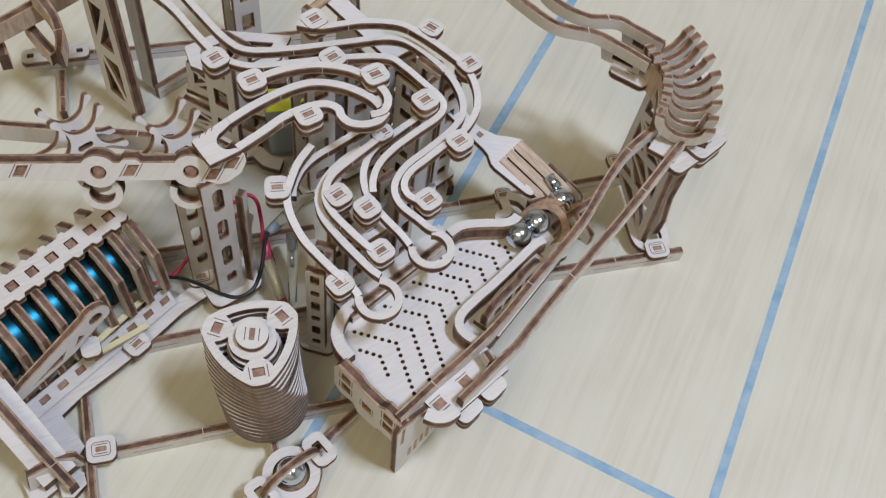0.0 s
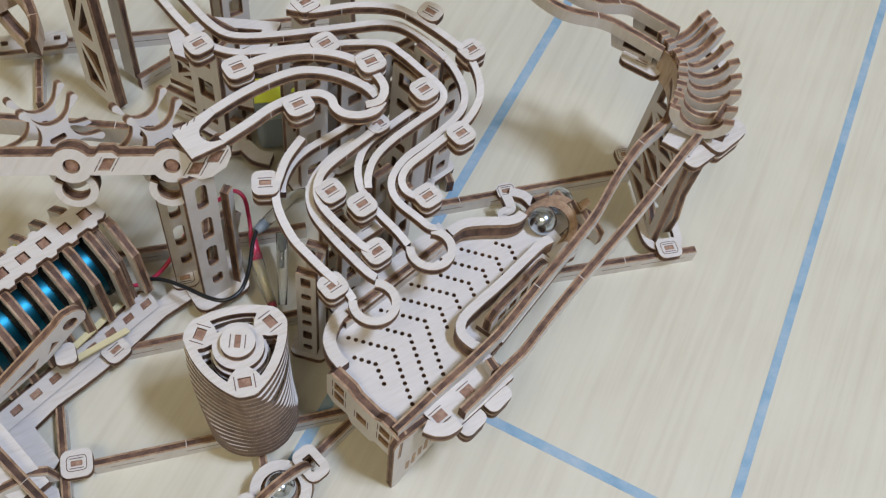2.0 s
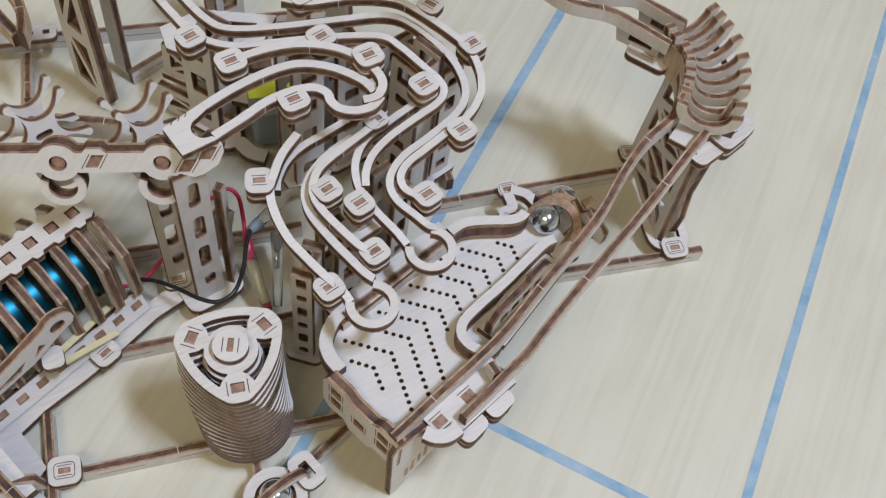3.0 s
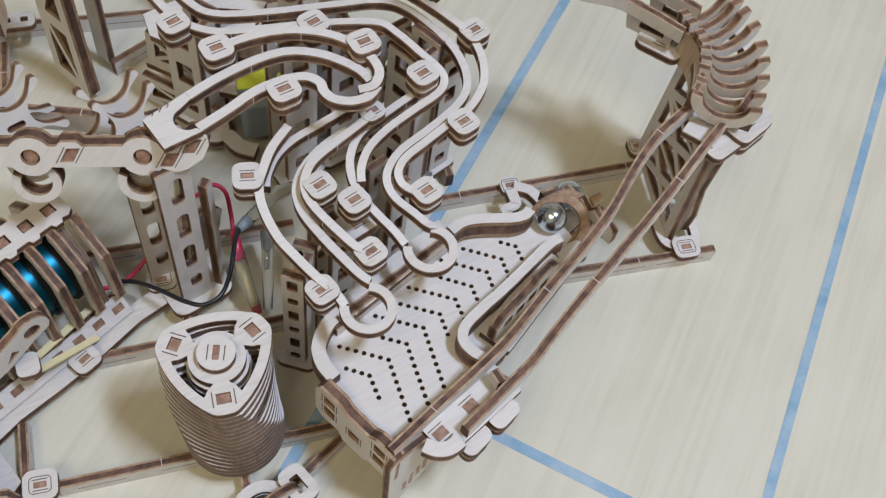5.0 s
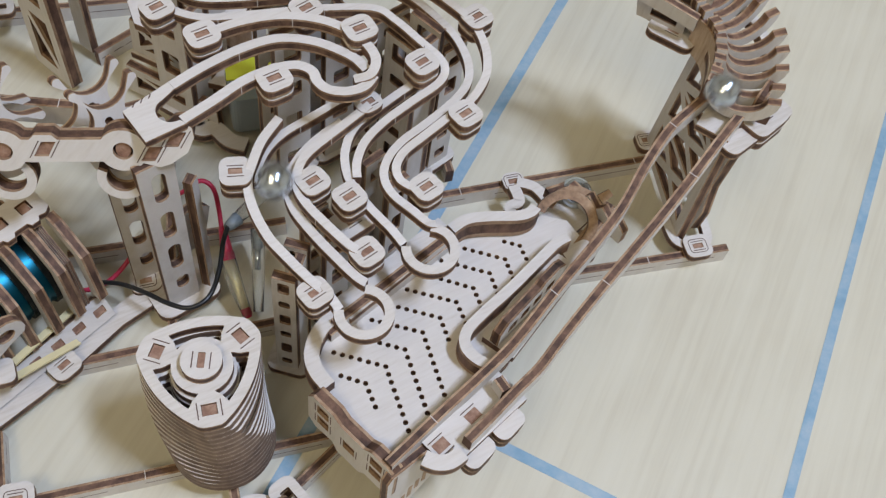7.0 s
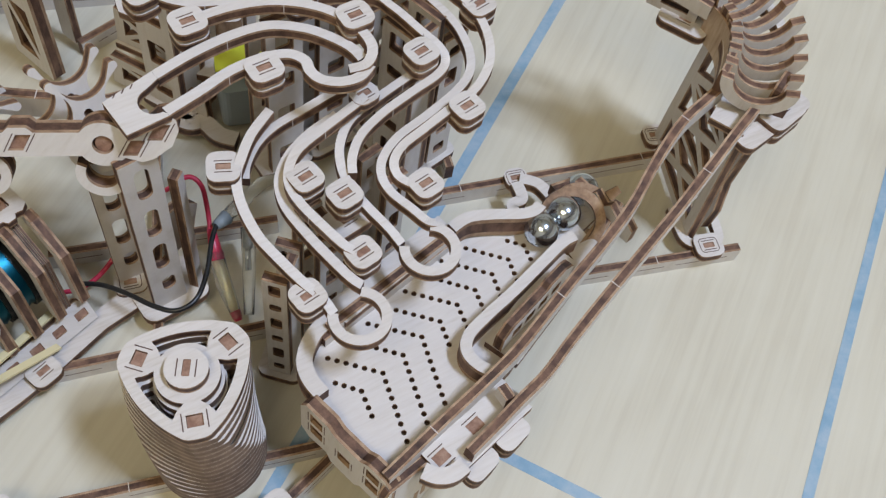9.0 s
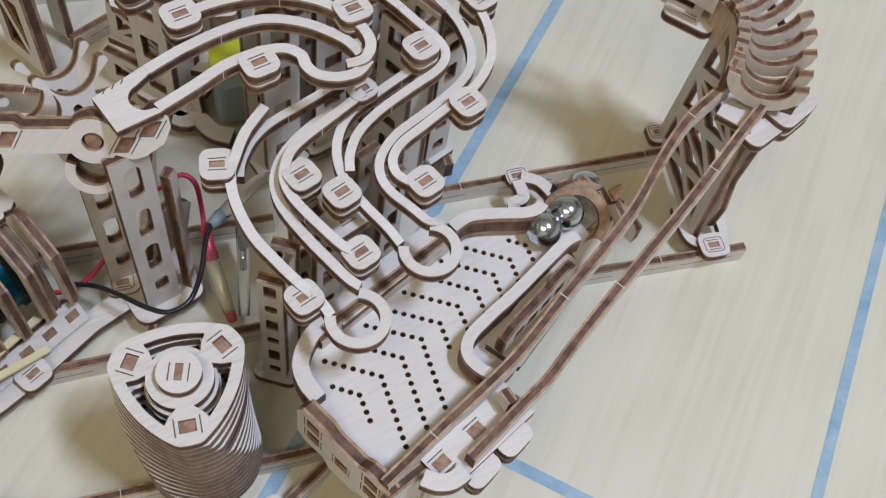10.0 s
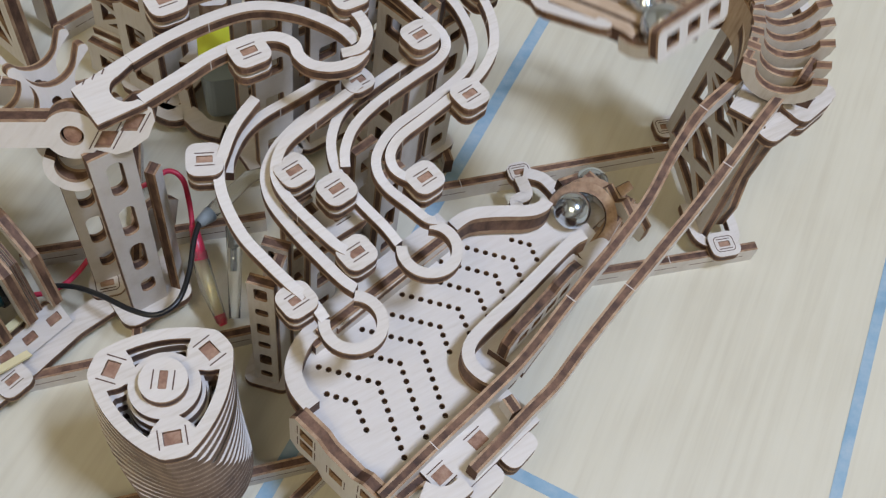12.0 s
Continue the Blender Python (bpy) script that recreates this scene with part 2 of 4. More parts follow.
def bar(a, b, h=7.0, over=0.0):
    ob = fence("bar", base, [(a[0], a[1], h), (b[0], b[1], h)], 3.0, h, "", 1)
    d = (Vector(b) - Vector(a)).to_2d()
    for f0, f1 in ((0.06, 0.22), (0.34, 0.55), (0.62, 0.93)):
        part("score_line", block(d.length * (f1 - f0), 3.06, 0.28, d.length * (f0 + f1) / 2, 0, h * 0.52), MARK, ob, "", pose(a[0], a[1], 0, 0, 0, math.degrees(math.atan2(d.y, d.x))))


bar((-102.6, -95.1, 7.0), (-19.8, -56.3, 7.0))
bar((-43.7, -98.9, 7.0), (-16.6, -55.6, 7.0))
bar((-120.5, -77.8, 7.0), (-103.0, -116.9, 7.0))
bar((-108.3, -52.6, 7.0), (-46.2, -22.1, 7.0))
bar((43.6, 16.4, 7.0), (100.1, 40.5, 7.0))
bar((-15.5, 32.8, 7.0), (70.8, 73.8, 7.0))
bar((-121.9, -14.7, 7.0), (-55.5, 14.8, 7.0))
bar((-102.4, 33.7, 7.0), (-80.0, -35.0, 7.0))
bar((-203.7, 71.3, 7.0), (-61.3, 129.5, 7.0))
bar((-141.7, 70.2, 7.0), (-130.7, 85.7, 7.0))
bar((-3.0, 49.0, 7.0), (-11.3, 66.4, 7.0))
bar((-184.7, 69.3, 7.0), (-175.9, 47.4, 7.0))
bar((-48.3, -78.3, 7.0), (-42.9, -90.3, 7.0))


def foot(p, yaw, w=10.5, d=10):
    pad = slot_pad(base, p, yaw, w, d, 3.0, 0, 2.8)
    part("scored_frame", plate(rounded(6.8, 5.6, 1.4), [rounded(6.3, 5.1, 1.2)], 0.05), [MARK, MARK, MARK], pad, "", flat((p[0], p[1], p[2] + 0.02), yaw))


foot((-106.8, -96.9, 10.0), 23.0)
foot((88.5, 36.6, 10.0), 23.5, 10, 9)
foot((20.1, 48.2, 10.0), 26.0, 8, 7.6)
foot((-93.2, -19.9, 10.0), 26.5, 10, 8.5)
foot((66.9, 78.9, 10.0), 22.4, 8, 9)
# flat tie plate with a long slot on the far bar
part("tie_plate", plate(rounded(29, 8, 2.5), [rounded(11, 2.6, 0.4, 1), rounded(2.8, 2.6, 0.3, 1, -10.5), rounded(2.8, 2.6, 0.3, 1, 10.5)]), PLY, base, "", flat((-187.0, 71.8, 12.0), 24.0))
# small hooked bracket beside the tray
part("bracket", strip(curve([(19.9, 42.1, 16.0), (22.8, 36.2, 16.0), (20.0, 33.1, 16.0), (21.4, 29.9, 16.0), (25.5, 29.1, 16.0)], 5), 4.0, 4.0), PLY, base)
part("bracket", strip(curve([(21.2, 46.7, 12.0), (27.7, 46.2, 12.0), (33.4, 41.4, 12.0)], 5), 4.0, 4.0), PLY, base)

# ---- ball ring at the corner ----
cup = thing("ball_cup", "round plywood ring holding a steel ball under a strap", "ball holder")
cup_c = (-37.4, -92.3, 12.0)
cup_yaw = 52.5
part("ring", plate(circle(10.5, 32) , [circle(6.8, 28)]), PLY, cup, "", flat((cup_c[0], cup_c[1], 9)))
for s in (-1, 1):
    ear = flat((cup_c[0], cup_c[1], 12.05), cup_yaw) @ pose(s * 13, 0, 0)
    part("ear", plate(rounded(9, 13, 3), [rounded(3.2, 6, 0.3, 1)], 2.6), PLY, cup, "", ear)
arch = [(13 * math.cos(a), 0, 12 + 9 * math.sin(a)) for a in [math.pi * i / 14 for i in range(15)]]
part("strap", strip([flat((cup_c[0], cup_c[1], 0), cup_yaw) @ Vector(p) for p in arch], 3, 3, True), PLY, cup)
part("stem", block(20, 12, 9, cup_c[0], cup_c[1], 0), RIM, cup)

# ---- twisted tower: a stack of three-cornered sheets, each turned a little ----


def three_sided(r, cap, n=96):
    """Three-cornered outline with bulging sides, its corners cut back to a circle of radius cap."""
    out, side = [], r * math.sqrt(3)
    for i in range(n):
        a = 2 * math.pi * i / n
        d = (a - math.radians(-90)) % math.radians(120)
        d = min(d, math.radians(120) - d)
        # the side bulges round the corner that lies opposite
        q = side_reach(r, side, d)
        out.append((min(q, cap) * math.cos(a), min(q, cap) * math.sin(a)))
    return out


def side_reach(r, side, d):
    """How far a bulging side lies from the middle, at an angle d from its own middle."""
    return -r * math.cos(d) + math.sqrt(side * side - (r * math.sin(d)) ** 2)


def cut_outs(size, rim=2.8, hub=7.9, lobe=4.9):
    """Three curved openings between the hub, the round lobes and the bulging sides."""
    out = []
    for s in range(3):
        a0 = math.radians(-90 + 120 * s)
        def bulge(d):
            a = a0 + math.radians(d)
            return (size * -math.cos(a0) + (size * 1.732 - rim) * math.cos(a), size * -math.sin(a0) + (size * 1.732 - rim) * math.sin(a))
        centres = [(12.4 * math.cos(a0 + q * math.pi / 3), 12.4 * math.sin(a0 + q * math.pi / 3)) for q in (1, -1)]
        arc = [bulge(d) for d in range(-22, 23, 2)]
        arc = [p for p in arc if all(math.dist(p, c) > lobe for c in centres)]
        inner = [(hub * math.cos(a0 + math.radians(d)), hub * math.sin(a0 + math.radians(d))) for d in range(60, -61, -5)]
        inner = [p for p in inner if all(math.dist(p, c) > lobe for c in centres)]
        def side(c, p, q):
            u, v = math.atan2(p[1] - c[1], p[0] - c[0]), math.atan2(q[1] - c[1], q[0] - c[0])
            d = math.atan2(math.sin(v - u), math.cos(v - u))
            return [(c[0] + lobe * math.cos(u + d * i / 6), c[1] + lobe * math.sin(u + d * i / 6)) for i in range(1, 6)]
        out.append(arc + side(centres[0], arc[-1], inner[0]) + inner + side(centres[1], inner[-1], arc[0]))
    return out


TW, TW_TOP, TW_BOT = (-54.8, -68.1), 67.0, 11.5
TW_FOOT = (-53.5, -67.9)
TW_YAW = 54.6
tower = thing("twisted_tower", "twisted stack of browned three-cornered plywood sheets under a pale top", "tower")
LAYERS = 16
for k in range(LAYERS + 1):
    f = k / LAYERS
    z = TW_BOT + (TW_TOP - 3.0 - TW_BOT) * f
    x, y = TW_FOOT[0] + (TW[0] - TW_FOOT[0]) * f, TW_FOOT[1] + (TW[1] - TW_FOOT[1]) * f
    m = flat((x, y, z), TW_YAW + 30 + (1 - f) * 42)
    size = 18.7 * (1 + 0.16 * (1 - f))
    cap = 17.1 - 1.5 * (1 - f)
    if k < LAYERS:
        deep = min(LAYERS - k, 6)
        part("layer", plate(three_sided(size, cap), cut_outs(18.7, 2.6 + 0.42 * deep, 8.2 + 0.42 * deep, 5.0 + 0.2 * deep), 3.06), [FACE, LAYER_EDGE, LAYER_RIM], tower, "", m)
    else:
        holes = cut_outs(size)
        for s in range(3):
            b = math.radians(90 + 120 * s)
            holes.append([(12.4 * math.cos(b) + u * -math.sin(b) + v * math.cos(b), 12.4 * math.sin(b) + u * math.cos(b) + v * math.sin(b)) for u, v in ((-2.0, -1.6), (2.0, -1.6), (2.0, 1.6), (-2.0, 1.6))])
        top = part("top_sheet", plate(three_sided(size, cap), holes), PLY, tower, "pale top sheet with three curved cut-outs", m)
        for s in range(3):
            b = 90 + 120 * s
            spot = m @ pose(0, 0, 0, 0, 0, b) @ pose(12.4, 0, 0, 0, 0, 90)
            part("tab", block(3.9, 3.1, 4.2, 0, 0, -2), TAB, top, "scorched tab end", spot)
            for q in (-1, 1):
                part("score_line", block(0.3, 4.6, 0.06, q * 3.0, 0, 3.0), MARK, top, "", spot)
        m = m @ pose(0, 0, 0, 0, 0, 105)
        hub = part("hub_disc", plate(circle(5.3, 36), [rounded(1.9, 4.4, 0.2, 1)], 3), PLY, tower, "", m @ pose(0, 0, 3.05))
        part("tab", block(1.8, 4.3, 4.2, 0, 0, -1.5), TAB, hub, "", m @ pose(0, 0, 3.05))
        for q in (-1, 1):
            part("score_line", block(0.3, 4.6, 0.06, q * 2.3, 0, 3.0), MARK, hub, "", m @ pose(0, 0, 3.05))
part("push_button", tube([(-65.9, -75.2, 36.0), (-67.0, -76.1, 36.0)], [2.2, 1.6], 16), RED, tower, "small red button")
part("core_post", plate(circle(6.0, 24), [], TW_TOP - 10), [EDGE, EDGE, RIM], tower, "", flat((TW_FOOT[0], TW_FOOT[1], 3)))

# ---- the collecting tray with its pierced floor ----
TZ = 40.0
tray = thing("collecting_tray", "pale plywood tray with chevron rows of pierced holes", "tray")
rows = [
    ((-21.6, -52.0), (-14.2, -52.8), (-10.0, -59.2), 4, 3), ((-25.2, -45.3), (-9.6, -46.4), (0.5, -64.2), 7, 8),
    ((-15.4, -39.2), (-5.2, -39.9), (4.8, -57.9), 5, 8), ((-16.6, -32.6), (-1.1, -33.3), (8.6, -51.4), 7, 8),
    ((-12.3, -26.5), (3.1, -27.4), (6.8, -33.9), 7, 3), ((-8.3, -20.2), (7.0, -21.1), (11.1, -27.5), 7, 3),
    ((1.1, -14.3), (11.3, -15.2), (15.1, -21.5), 5, 3), ((-0.0, -7.9), (15.4, -8.9), (19.0, -15.4), 7, 3),
    ((6.5, -2.0), (19.4, -2.9), (23.0, -9.2), 6, 3), ((18.3, 3.4), (23.3, 3.0), (27.3, -3.3), 3, 3)]
dots = []
for a, b, c, n1, n2 in rows:
    for i in range(n1):
        f = i / (n1 - 1)
        dots.append((a[0] + (b[0] - a[0]) * f, a[1] + (b[1] - a[1]) * f))
    for i in range(1, n2 + 1):
        f = i / n2
        dots.append((b[0] + (c[0] - b[0]) * f, b[1] + (c[1] - b[1]) * f))
outline = [(-30.0, -40.1), (-31.1, -46.1), (-27.1, -57.6), (-1.3, -74.5), (2.1, -72.3), (25.7, -35.1), (43.4, 9.4), (36.9, 15.9), (23.2, 15.9), (3.8, 8.0), (-24.4, -29.3)]
part("tray_floor", plate(outline, [circle(0.82, 8, x, y) for x, y in dots], 3.0), PLY, tray, "pierced pale floor", pose(0, 0, TZ - 3))
# Dark sheet under the floor gives the pierced holes their shade as colour
part("hole_shade_sheet", plate(outline, [], 3.0), [EDGE, EDGE, RIM], tray, "", pose(0, 0, TZ - 9))
# rim round the near end
part("end_rim", strip(curve([(-25.5, -34.1, 45.0), (-29.9, -40.7, 45.0), (-30.9, -48.5, 45.0), (-28.4, -53.9, 45.0), (-23.9, -57.8, 45.0)], 6), 4.4, 8), PLY, tray)
# ledge beside the tracks
fence("back_ledge", tray, [(-26.5, -39.3, 47.0), (2.2, -0.8, 47.0)], 3, 9, "", 1)
fence("back_ledge", tray, [(-27.6, -41.5, 44.0), (0.8, -3.7, 44.0)], 2.4, 6, "", 1)
part("back_step", strip([(-25.4, -34.6, 46.5), (-0.2, 0.8, 46.5)], 8, 3), PLY, tray)
# far wall of the tray
part("far_wall", strip(curve([(1.2, -2.1, 50.0), (5.2, 2.4, 50.0), (11.9, 5.1, 50.0), (20.4, 7.4, 50.0), (24.1, 9.6, 50.0), (25.5, 12.1, 50.0)], 6), 3.6, 9), PLY, tray, "curved tray wall")
# looped lip on the rail side
lip = [(21.5, -43.2, 48.0), (15.8, -42.0, 48.0), (11.8, -38.8, 48.0), (11.4, -33.8, 48.0), (15.3, -26.8, 48.0), (21.9, -17.1, 48.0), (29.0, -5.6, 48.0), (33.6, 1.7, 48.0), (37.0, 5.0, 48.0)]
part("lip", strip(curve(lip, 6), 3.3, 8), PLY, tray, "looped lip of the tray")
part("lip_floor", strip([(21.4, -34.7, 43.0), (38.1, -0.2, 43.0)], 11, 3), PLY, tray)
# upright comb inside the lip
m = standing((18.5, -33.5, 44.0), (33.4, -8.3, 44.0))
part("comb_panel", plate([(0, 0), (31, 0), (31, 9), (27, 12), (20, 12), (18.5, 10.5), (3, 10.5), (0, 7)], [[(4 + 6 * i, 3), (8 + 6 * i, 3), (8 + 6 * i, 7), (4 + 6 * i, 7)] for i in range(4)], 3), PLY, tray, "slotted upright panel", m)
# slotted end panel
m = standing((-25.8, -58.2, 46.0), (-2.7, -73.5, 46.0)) @ pose(0, -19, 0)
holes = [rounded(4.6, 5.6, 0.2, 1, u, v) for u, v in ((5, 13.5), (5, 6), (15.5, 6), (26, 13.5), (26, 6))]
end_panel = [(x, 1.05 * (y - 20) + 19) for x, y in [(-1, 3), (2, 0), (9, 1), (11, -3), (20, -3), (22, 0), (29, 0), (33, 4), (33, 17), (30, 20), (24, 20), (21, 17.5), (12, 17.5), (9, 20), (1, 20), (-1, 17)]]
part("end_panel", plate(end_panel, holes, 4.2), PLY, tray, "slotted end panel with scorched edges", m)
for u, v in ((5, 13.5), (5, 6), (15.5, 6), (26, 13.5), (26, 6)):
    part("tab", block(4.4, 3.6, 2.6, u, v, 0.6), TAB, tray, "scorched tab end", m)
    for q in (-1, 1):
        part("score_line", block(0.3, 5.6, 0.06, u + q * 3.1, v, 4.2), MARK, tray, "", m)

# ---- outer double rail from the chute to the tray ----
outer = thing("outer_rail", "pair of long bent plywood rails with charred top edges", "rail")
inner_line = [(70.8, 49.3, 75), (65.6, 42.7, 73.5), (61.0, 36.5, 72), (57.4, 29.3, 70.5), (53.8, 20.3, 69), (49.3, 7.5, 66), (42.6, -5.8, 63), (35.0, -19.1, 60), (25.0, -37.4, 55), (17.1, -48.8, 52), (9.5, -59.1, 50), (1.3, -70.9, 48.5), (-3.1, -77.3, 48)]
outer_line = [(81.3, 44.4, 75), (75.7, 34.3, 73), (71.2, 25.5, 71.5), (62.6, 9.4, 68), (56.1, -2.1, 65.5), (45.8, -19.9, 61.5), (37.8, -34.2, 57.5), (33.0, -43.4, 54.5), (27.5, -51.3, 53), (22.2, -59.2, 51.5), (16.7, -67.3, 50.5)]
fence("inner_rail", outer, inner_line, 3.0, 6.0)
fence("outer_rail_side", outer, outer_line, 3.0, 6.0)
m = standing((-3.4, -78.4, 0.0), (8.4, -63.7, 0.0))
part("end_plate", plate([(0, 0), (2, 0), (20, 17), (22, 30), (22, 43), (0, 44), (-1.5, 41)], [], 3), PLY, outer, "scorched upright end plate", m)
for k in range(5):
    part("engraving", block(1.6, 7 + (k % 2) * 2, 0.1, 6 + 2.6 * k, 14 + 2.4 * k, 3.0), RIM, outer, "scorched engraving", m)
part("floor_strip", strip([(8.3, -71.2, 45.0), (26.4, -45.9, 45.0)], 13, 3), PLY, outer)
for x, y in ((17.3, -58.0), (10.0, -68.4)):
    spot = flat((x, y, 45.0), 54.4)
    part("tab", block(4.4, 3.2, 0.5, 0, 0, -0.3), TAB, outer, "scorched tab end", spot)
    for q in (-1, 1):
        part("score_line", block(5.4, 0.3, 0.06, 0, q * 2.5, 0), MARK, outer, "", spot)
part("end_curve", strip(curve([(6.0, -73.8, 48.0), (9.6, -74.4, 48.0), (13.3, -73.2, 48.0), (16.1, -70.0, 48.0)], 6), 4.5, 4), PLY, outer)
part("end_curve", strip(curve([(6.1, -72.1, 43.5), (9.8, -72.8, 43.5), (13.5, -71.6, 43.5), (16.3, -68.3, 43.5)], 6), 4.5, 4), PLY, outer)
for a, b in (((20.6, -67.2, 40.0), (23.0, -64.7, 46.0)), ((27.5, -57.6, 41.0), (28.7, -55.8, 47.0))):
    part("side_tab", plate(rounded(10.5, 6.5, 2.6)), PLY, outer, "", flat(a, 57.6))
    part("side_tab", plate(rounded(10, 6, 2.6)), PLY, outer, "", flat((a[0], a[1], a[2] - 4), 57.6))
fence("cross_tie", outer, [(22.0, -48.2, 52.0), (24.9, -51.4, 52.0)], 3, 5, "", 1)

# ---- trussed stand under the chute ----
stand = thing("chute_stand", "trussed plywood stand with diagonal cut-outs", "stand")


def truss(parent, a, b, height, top_in, t=3.0, bays=3, inset_b=None, crossed=True):
    """An upright trapezoid sheet from a to b, pierced by triangles."""
    w = (Vector(b) - Vector(a)).to_2d().length
    q = top_in if inset_b is None else inset_b
    left = lambda v: top_in * v / height
    right = lambda v: w - q * v / height
    e, holes = 2.6, []
    for k in range(bays):
        v0, v1 = e + (height - 2 * e) * k / bays, e + (height - 2 * e) * (k + 1) / bays
        c = [(left(v0) + e, v0), (right(v0) - e, v0), (right(v1) - e, v1), (left(v1) + e, v1)]
        mid = (sum(p[0] for p in c) / 4, sum(p[1] for p in c) / 4)
        wedges = [[c[i], c[(i + 1) % 4], mid] for i in range(4)]
        if not crossed:
            wedges = [[c[0], c[1], c[2]], [c[0], c[2], c[3]]] if k % 2 else [[c[0], c[1], c[3]], [c[1], c[2], c[3]]]
        for tri in wedges:
            gx, gy = sum(p[0] for p in tri) / 3, sum(p[1] for p in tri) / 3
            holes.append([(gx + (x - gx) * (0.7 if crossed else 0.68), gy + (y - gy) * (0.7 if crossed else 0.68)) for x, y in tri])
    return part("truss", plate([(0, 0), (w, 0), (right(height), height), (left(height), height)], holes, t), PLY, parent, "pierced truss sheet", standing(a, b))


F1, F2 = (69.7, 80.9, 6.0), (83.9, 40.3, 6.0)
truss(stand, F1, F2, 66, 4, 3, 3, 3)
G1, G2 = (79.2, 86.1, 6.0), (89.9, 44.8, 6.0)
gw = (Vector(G2) - Vector(G1)).to_2d().length
part("leg", plate([(gw - 9, 0), (gw - 2, 0), (gw - 1, 12), (gw - 4, 24), (gw - 2, 64), (gw - 12, 64), (gw - 11, 30), (gw - 9, 16)], [], 3), PLY, stand, "bent leg sheet", standing(G1, G2))
part("leg", plate([(0, 0), (6, 0), (8, 64), (3, 64)], [], 3), PLY, stand, "straight leg sheet", standing(G1, G2))
part("cross_plate", strip([(71.9, 48.2, 70.0), (82.1, 44.0, 70.0)], 17, 3), PLY, stand)
slot_pad(stand, (89.4, 47.9, 71.0), 52.2, 15, 11, 3, 1)
part("wing_plate", plate(rounded(30, 9, 3)), PLY, stand, "", flat((87.3, 45.6, 66.0), 49.9))
part("foot_frame", strip(curve([(75.4, 49.9, 8.5), (79.6, 39.6, 8.5), (83.9, 37.0, 8.5), (89.4, 38.9, 8.5), (92.4, 42.0, 8.5), (88.7, 53.1, 8.5), (86.3, 60.4, 8.5)], 4), 3.2, 3), PLY, stand)

# ---- ribbed bend that turns the ball onto the rail ----
chute = thing("ribbed_chute", "curved chute of crescent plywood ribs between rails", "chute")
bend = curve([(67.9, 79.7, 84.0), (72.3, 74.6, 83.5), (76.8, 69.0, 82.5), (79.3, 61.9, 81.0), (80.0, 54.5, 79.0), (79.0, 46.0, 77.0)], 4)
N_RIB = 9
for k in range(N_RIB):
    f = k / (N_RIB - 1) * (len(bend) - 1)
    i = min(int(f), len(bend) - 2)
    c = bend[i].lerp(bend[i + 1], f - i)
    d = (bend[i + 1] - bend[i])
    ang = math.degrees(math.atan2(d.y, d.x))
    crescent = []
    for j in range(13):
        a = math.radians(188 + (352 - 188) * j / 12)
        crescent.append((7.7 * math.cos(a), 7.7 * math.sin(a) + 6.8))
    for j in range(13):
        a = math.radians(362 - (362 - 182) * j / 12)
        crescent.append((11.3 * math.cos(a), 11.3 * math.sin(a) + 6.6))
    m = pose(c.x, c.y, c.z, 0, 0, ang) @ pose(0, 0, 0, 90, 0, 90)
    part("rib", plate(crescent, [], 2.9), PLY, chute, "crescent rib", m)
for off, dz in ((9.5, 2.0), (-9.5, 1.0)):
    ln = []
    for i, c in enumerate(bend):
        a, b = bend[max(i - 1, 0)], bend[min(i + 1, len(bend) - 1)]
        s = Vector((b.y - a.y, a.x - b.x, 0)).normalized()
        ln.append(c + s * off + Vector((0, 0, dz - 3)))
    part("rib_seat", strip(ln, 3.2, 4), PLY, chute)
# Wall in tan slat wood, its weaker light put into the colour
part("inner_wall", strip(curve([(63.6, 69.3, 86), (67.9, 64.1, 86), (70.3, 58.0, 85), (70.1, 51.8, 84), (68.5, 46.7, 83)], 5), 2.4, 14, True), [SLAT, EDGE, RIM], chute, "tan curved inner wall, its shade in the colour")
fence("lead_in_rail", chute, [(-15.7, 93.9, 103.0), (-0.4, 82.7, 100.0), (10.7, 75.6, 98.0), (25.0, 70.1, 95.0), (39.7, 72.4, 92.0), (49.1, 71.0, 90.0), (62.7, 66.5, 88.0)], 3, 5.0)
fence("lead_in_rail", chute, [(-2.1, 99.7, 103.0), (13.3, 86.7, 100.0), (23.4, 78.4, 98.0), (36.3, 76.9, 95.0), (47.8, 81.8, 92.0), (55.1, 81.2, 90.0), (67.5, 77.5, 88.0)], 3, 5.0)
for a, b in (((44.9, 79.1, 80.0), (63.1, 72.4, 80.0)), ((52.5, 89.1, 80.0), (68.4, 81.8, 80.0))):
    m = standing(a, b) @ pose(0, -5, 0)
    part("hanger", plate([(2, 0), (18, 0), (18, 9), (0, 9), (1, 4)], [[(6, 2.5), (15, 2.5), (15, 6.5), (6, 6.5)]]), PLY, chute, "", m)
slot_pad(chute, (58.0, 71.1, 76.0), -20.9, 16, 10)
part("exit_lip", plate(rounded(9, 13, 3)), PLY, chute, "", standing((82.7, 44.7, 70.0), (88.5, 57.1, 70.0)) @ pose(6, 6, 0))

